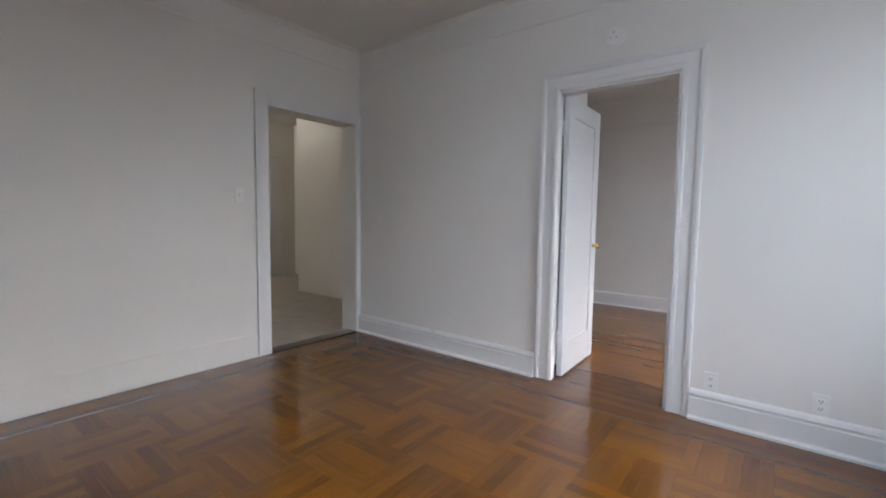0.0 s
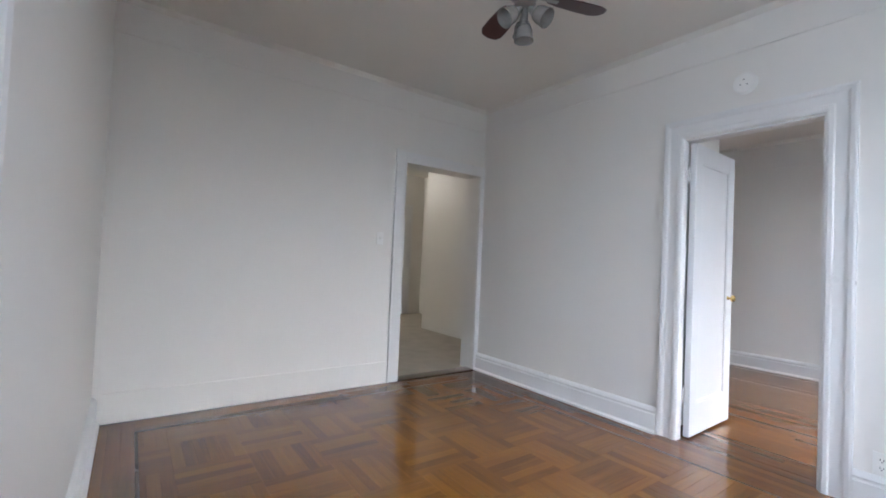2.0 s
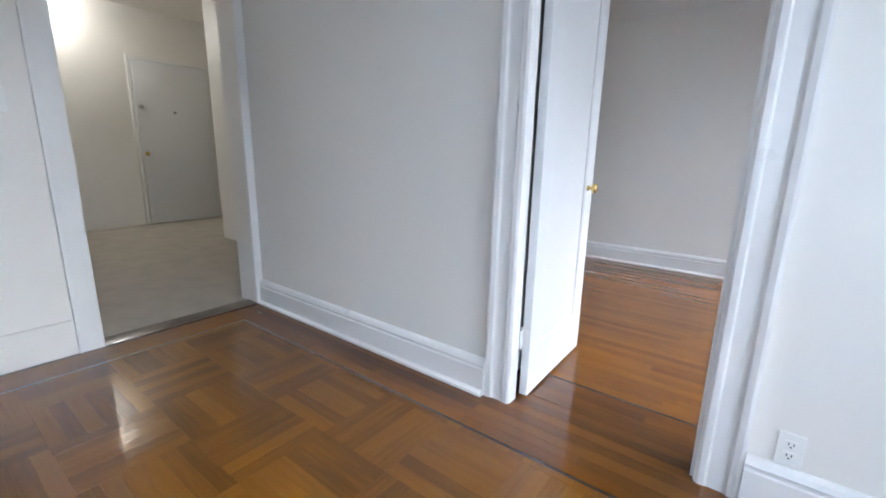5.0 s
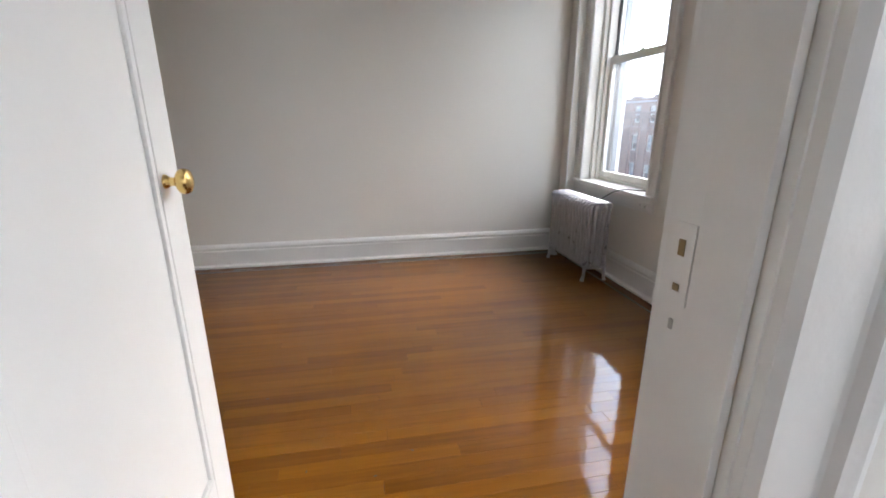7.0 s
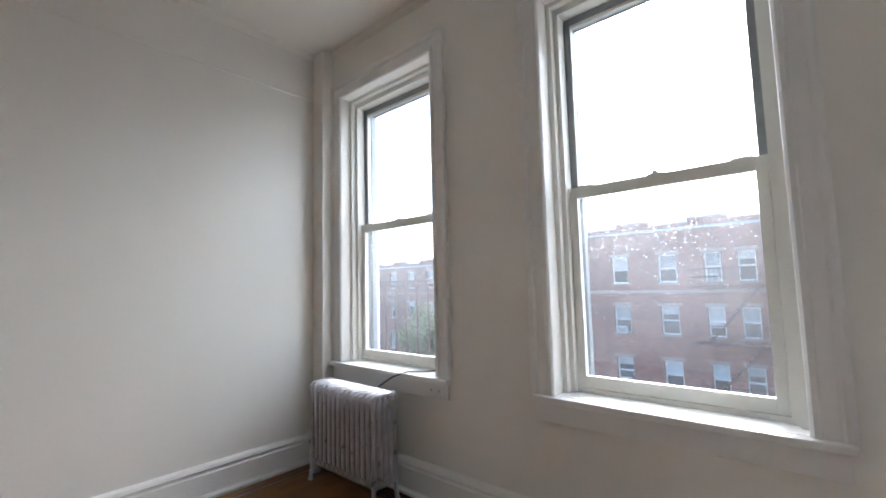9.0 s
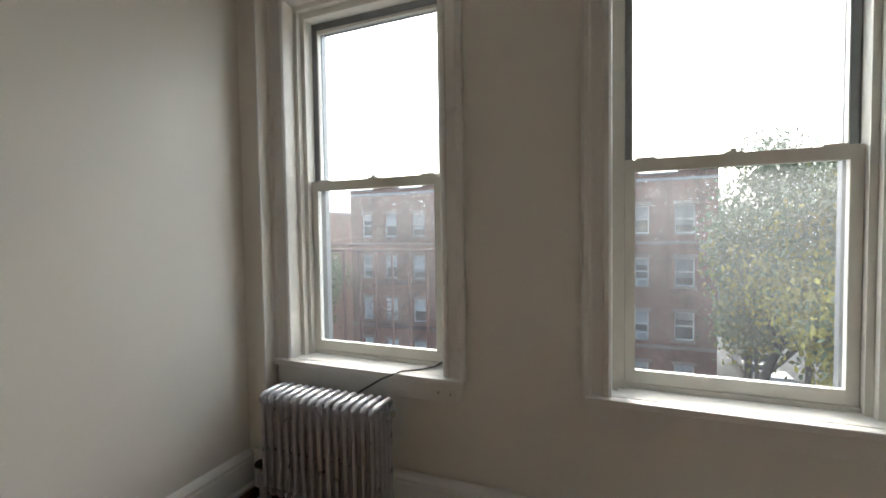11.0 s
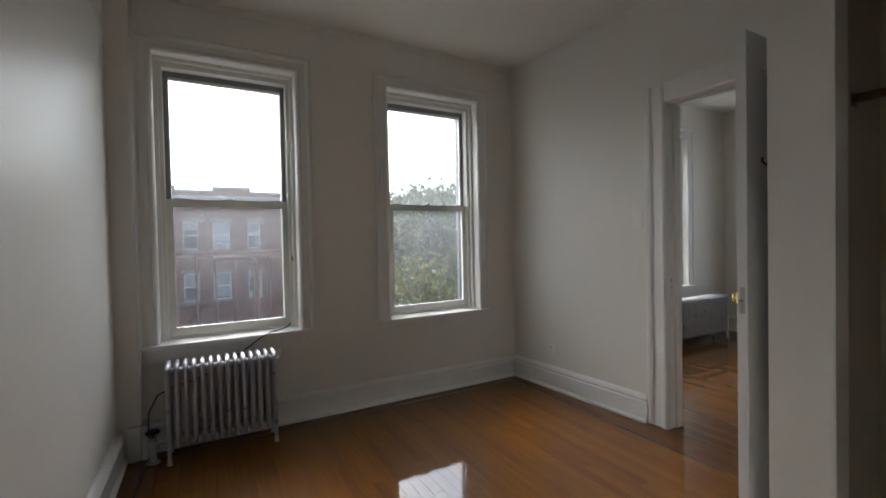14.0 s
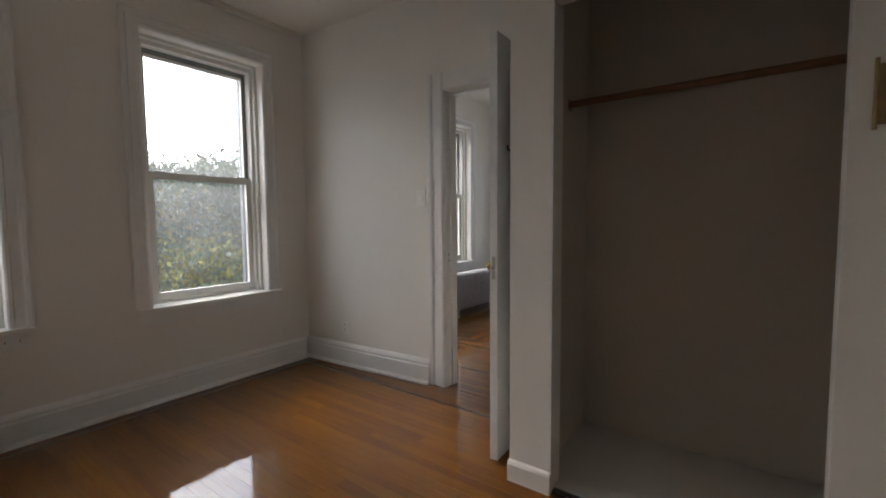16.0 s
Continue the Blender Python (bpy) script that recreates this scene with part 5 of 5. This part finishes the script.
def car(x, y, turn, paint, label):
    c = empty("car", (0, 0, 0))
    bm = bm_new()
    prof = [(-2.1, 0.30), (-2.15, 0.62), (-1.95, 0.82), (-1.25, 0.90), (-0.75, 1.36), (0.65, 1.40), (1.25, 0.98), (1.98, 0.86), (2.15, 0.60), (2.1, 0.30)]
    rows = []
    for yy, k in ((-0.86, 0.0), (-0.80, 1.0), (0.80, 1.0), (0.86, 0.0)):
        rows.append([bm.verts.new((u, yy * (0.84 if z > 1.1 else 1.0), z - (0.03 if k == 0 else 0))) for u, z in prof])
    for a, b in zip(rows, rows[1:]):
        for i in range(len(prof) - 1):
            bm.faces.new((a[i], a[i + 1], b[i + 1], b[i]))
    for r in (rows[0], rows[-1]):
        bm.faces.new(r)
    part("body", bm, paint, c)
    bm = bm_new()
    box(bm, -0.85, 0.95, -0.79, 0.79, 0.94, 1.30, 0.05)
    part("windows", bm, M_FAR_GLASS_DARK, c)
    for wx in (-1.35, 1.35):
        for wy in (-0.86, 0.70):
            bm = bm_new()
            lathe(bm, [(0.16, 0), (0.31, 0.01), (0.32, 0.08), (0.31, 0.15), (0.16, 0.16)], Matrix.Translation((wx, wy, 0.32)) @ Euler((radians(-90), 0, 0)).to_matrix().to_4x4(), 14)
            part("wheel", bm, M_BLACK, c, smooth=True)
    c.matrix_world = pose(x, y, GZ + 0.012, 0, 0, turn)
    return tagged(c, label, "car", group="parked cars")


M_CAR_W = surface("car_paint_white", (0.7, 0.7, 0.7), 0.25, 0.03, 2, 30, 0.0, coat=0.6)
M_CAR_D = surface("car_paint_grey", (0.10, 0.105, 0.115), 0.25, 0.05, 2, 30, 0.0, coat=0.6)
car(34.0, -8.2, 0, M_CAR_W, "white car parked along the side street")
car(40.0, -8.2, 0, M_CAR_D, "dark grey car parked along the side street")
car(31.0, -15.3, 0, M_CAR_D, "dark grey car parked across the side street")
car(37.0, -15.3, 0, M_CAR_W, "white car parked across the side street")
car(18.3, -3.0, 90, M_CAR_D, "dark grey car parked at the kerb")


# ---------------------------------------------------------------- floor boards, last
FLOOR_A, FLOOR_B = bpy.data.objects["floor_parquet_room"], bpy.data.objects["floor_strip_room"]
shared = {}


def piece_mesh(length, width, mat, name):
    """One floor piece along x, its top at z = 0, with eased upper edges; shared between equal pieces."""
    key = (round(length, 3), round(width, 3), mat.name)
    if key not in shared:
        bm = bm_new()
        l, w, e, g = length / 2, width / 2, 0.0004, 0.0001
        rings = []
        for inset, z in ((g, -0.013), (g, -0.001), (g + e, 0.0)):
            rings.append([bm.verts.new((sx * (l - inset), sy * (w - inset), z)) for sx, sy in ((-1, -1), (1, -1), (1, 1), (-1, 1))])
        for a, b in zip(rings, rings[1:]):
            for k in range(4):
                bm.faces.new((a[k], a[(k + 1) % 4], b[(k + 1) % 4], b[k]))
        bm.faces.new(rings[-1])
        me = finish(bm)
        me.name = name
        me.materials.append(mat)
        shared[key] = me
    return shared[key]


def lay(name, cx, cy, length, width, along, mat, floor, rnd):
    ob = new(name, piece_mesh(length, width, mat, name))
    ob.parent = floor
    ob.matrix_world = pose(cx, cy, rnd.uniform(-0.0002, 0.0002), rnd.uniform(-0.03, 0.03), rnd.uniform(-0.01, 0.01), 0 if along == "x" else 90)
    return ob


def joined_strips(items, mat, name, floor, label):
    """Strips too far from the path to be picked apart: real pieces in one mesh."""
    verts, faces = [], []
    for cx, cy, length, width, along in items:
        lx, ly = (length / 2, width / 2) if along == "x" else (width / 2, length / 2)
        b = len(verts)
        for inset, z in ((0.0001, -0.013), (0.0001, -0.001), (0.0004, 0.0)):
            verts += [(cx + sx * (lx - inset), cy + sy * (ly - inset), z) for sx, sy in ((-1, -1), (1, -1), (1, 1), (-1, 1))]
        for r in (0, 4):
            for k in range(4):
                faces.append((b + r + k, b + r + (k + 1) % 4, b + r + 4 + (k + 1) % 4, b + r + 4 + k))
        faces.append((b + 8, b + 9, b + 10, b + 11))
    me = bpy.data.meshes.new(name)
    me.from_pydata(verts, [], faces)
    me.materials.append(mat)
    ob = new(name, me)
    ob.parent = floor
    return tagged(ob, label, kind="stuff")


rnd = random.Random(11)
# parquet room: basket-weave squares inside a border with a dark inlay line
AX0, AX1, AY0, AY1 = XH + 0.25, XW - 0.05 - 0.21, YA + 0.25, -0.285
CELL, NS = 0.366, 6
gx0 = -0.505 - CELL * math.ceil((-0.505 - AX0) / CELL)
gy0 = -1.05 - CELL * math.ceil((-1.05 - AY0) / CELL)
rest = []
sw = CELL / NS
i = 0
while gx0 + i * CELL < AX1 - 0.01:
    j = 0
    while gy0 + j * CELL < AY1 - 0.01:
        bx, by = gx0 + i * CELL, gy0 + j * CELL
        along = "x" if (i + j) % 2 == 0 else "y"
        for s in range(NS):
            x0, x1, y0, y1 = (bx, bx + CELL, by + s * sw, by + (s + 1) * sw) if along == "x" else (bx + s * sw, bx + (s + 1) * sw, by, by + CELL)
            x0, x1, y0, y1 = max(x0, AX0), min(x1, AX1), max(y0, AY0), min(y1, AY1)
            if x1 - x0 < 0.008 or y1 - y0 < 0.008:
                continue
            length, width = (x1 - x0, y1 - y0) if along == "x" else (y1 - y0, x1 - x0)
            item = ((x0 + x1) / 2, (y0 + y1) / 2, length, width, along)
            if -1.62 < item[0] < 0.95 and -1.80 < item[1]:
                lay("parquet_strip", *item, M_PARQ_X, FLOOR_A, rnd)
            else:
                rest.append(item)
        j += 1
    i += 1
joined_strips([r for r in rest if r[4] == "x"], M_PARQ_ISLAND_X, "parquet_field", FLOOR_A, "varnished oak parquet strips in basket weave")
joined_strips([r for r in rest if r[4] == "y"], M_PARQ_ISLAND_Y, "parquet_field", FLOOR_A, "varnished oak parquet strips in basket weave")

IN = 0.016


def border(x0, x1, y0, y1, wx0, wx1, wy0, wy1, floor, width):
    """Dark inlay line round the field x0..y1 and boards from it to the walls."""
    for dims in ((x0 - IN, x1 + IN, y0 - IN, y0), (x0 - IN, x1 + IN, y1, y1 + IN), (x0 - IN, x0, y0, y1), (x1, x1 + IN, y0, y1)):
        o = boxed("inlay_strip", (dims[0] + 0.0004, dims[1] - 0.0004, dims[2] + 0.0004, dims[3] - 0.0004, -0.013, 0.0), M_INLAY, floor)
        o.matrix_parent_inverse = floor.matrix_world.inverted()
    for side in range(4):
        if side < 2:
            lo, hi = (wy0, y0 - IN) if side == 0 else (y1 + IN, wy1)
            a, b = wx0, wx1
        else:
            lo, hi = (wx0, x0 - IN) if side == 2 else (x1 + IN, wx1)
            a, b = y0 - IN, y1 + IN
        n = max(1, round((hi - lo) / width))
        w = (hi - lo) / n
        for r in range(n):
            p = a
            while p < b - 0.01:
                q = min(b, p + rnd.choice((0.7, 0.9, 1.1, 1.4)))
                if b - q < 0.25:
                    q = b
                mid, c = (p + q) / 2, lo + (r + 0.5) * w
                lay("border_board", *((mid, c) if side < 2 else (c, mid)), round(q - p, 3), round(w, 4), "x" if side < 2 else "y", M_BORDER_X, floor, rnd)
                p = q


border(AX0, AX1, AY0, AY1, XH + 0.03, XW - 0.03, YA + 0.03, 0.03, FLOOR_A, 0.06)
# boards in the doorway
for k in range(2):
    lay("doorway_board", DW / 2, 0.031 + (k + 0.5) * 0.05, DW + 0.08, 0.05, "x", M_BORDER_X, FLOOR_A, rnd)

# strip-floor room
BX0, BX1, BY0, BY1 = XBL + 0.16, XW - 0.05 - 0.085, 0.375, YF - 0.05 - 0.095
n = 46
w = (BY1 - BY0) / n
for r in range(n):
    p = BX0 - rnd.uniform(0, 0.9)
    while p < BX1 - 0.01:
        q = p + rnd.choice((0.6, 0.8, 1.0, 1.2, 1.5))
        a, b = max(p, BX0), min(q, BX1)
        if BX1 - b < 0.12:
            b = q = BX1
        if b - a > 0.02:
            lay("floor_board", (a + b) / 2, BY0 + (r + 0.5) * w, round(b - a, 3), round(w, 5), "x", M_FLOOR_B, FLOOR_B, rnd)
        p = q
border(BX0, BX1, BY0, BY1, XBL + 0.03, XW - 0.03, TH + 0.004, YF - 0.03, FLOOR_B, 0.05)
# a few small chips and specks of dirt lying on the varnish
bm = bm_new()
for x, y in ((0.55, 0.95), (0.20, 0.92), (0.42, 0.86), (1.1, 1.5), (0.0, 1.35), (1.45, 2.1), (0.8, 2.2)):
    a = rnd.uniform(0, 3)
    m = Matrix.Translation((x, y, 0.0015)) @ Euler((0, 0, a)).to_matrix().to_4x4() @ Matrix.Diagonal((0.010, 0.004, 0.0012, 1))
    bmesh.ops.create_cube(bm, size=1.0, matrix=m)
tagged(part("dirt_specks", bm, M_DARKHOLE), "small dark chips of dirt on the varnished floor", "dirt", kind="stuff")
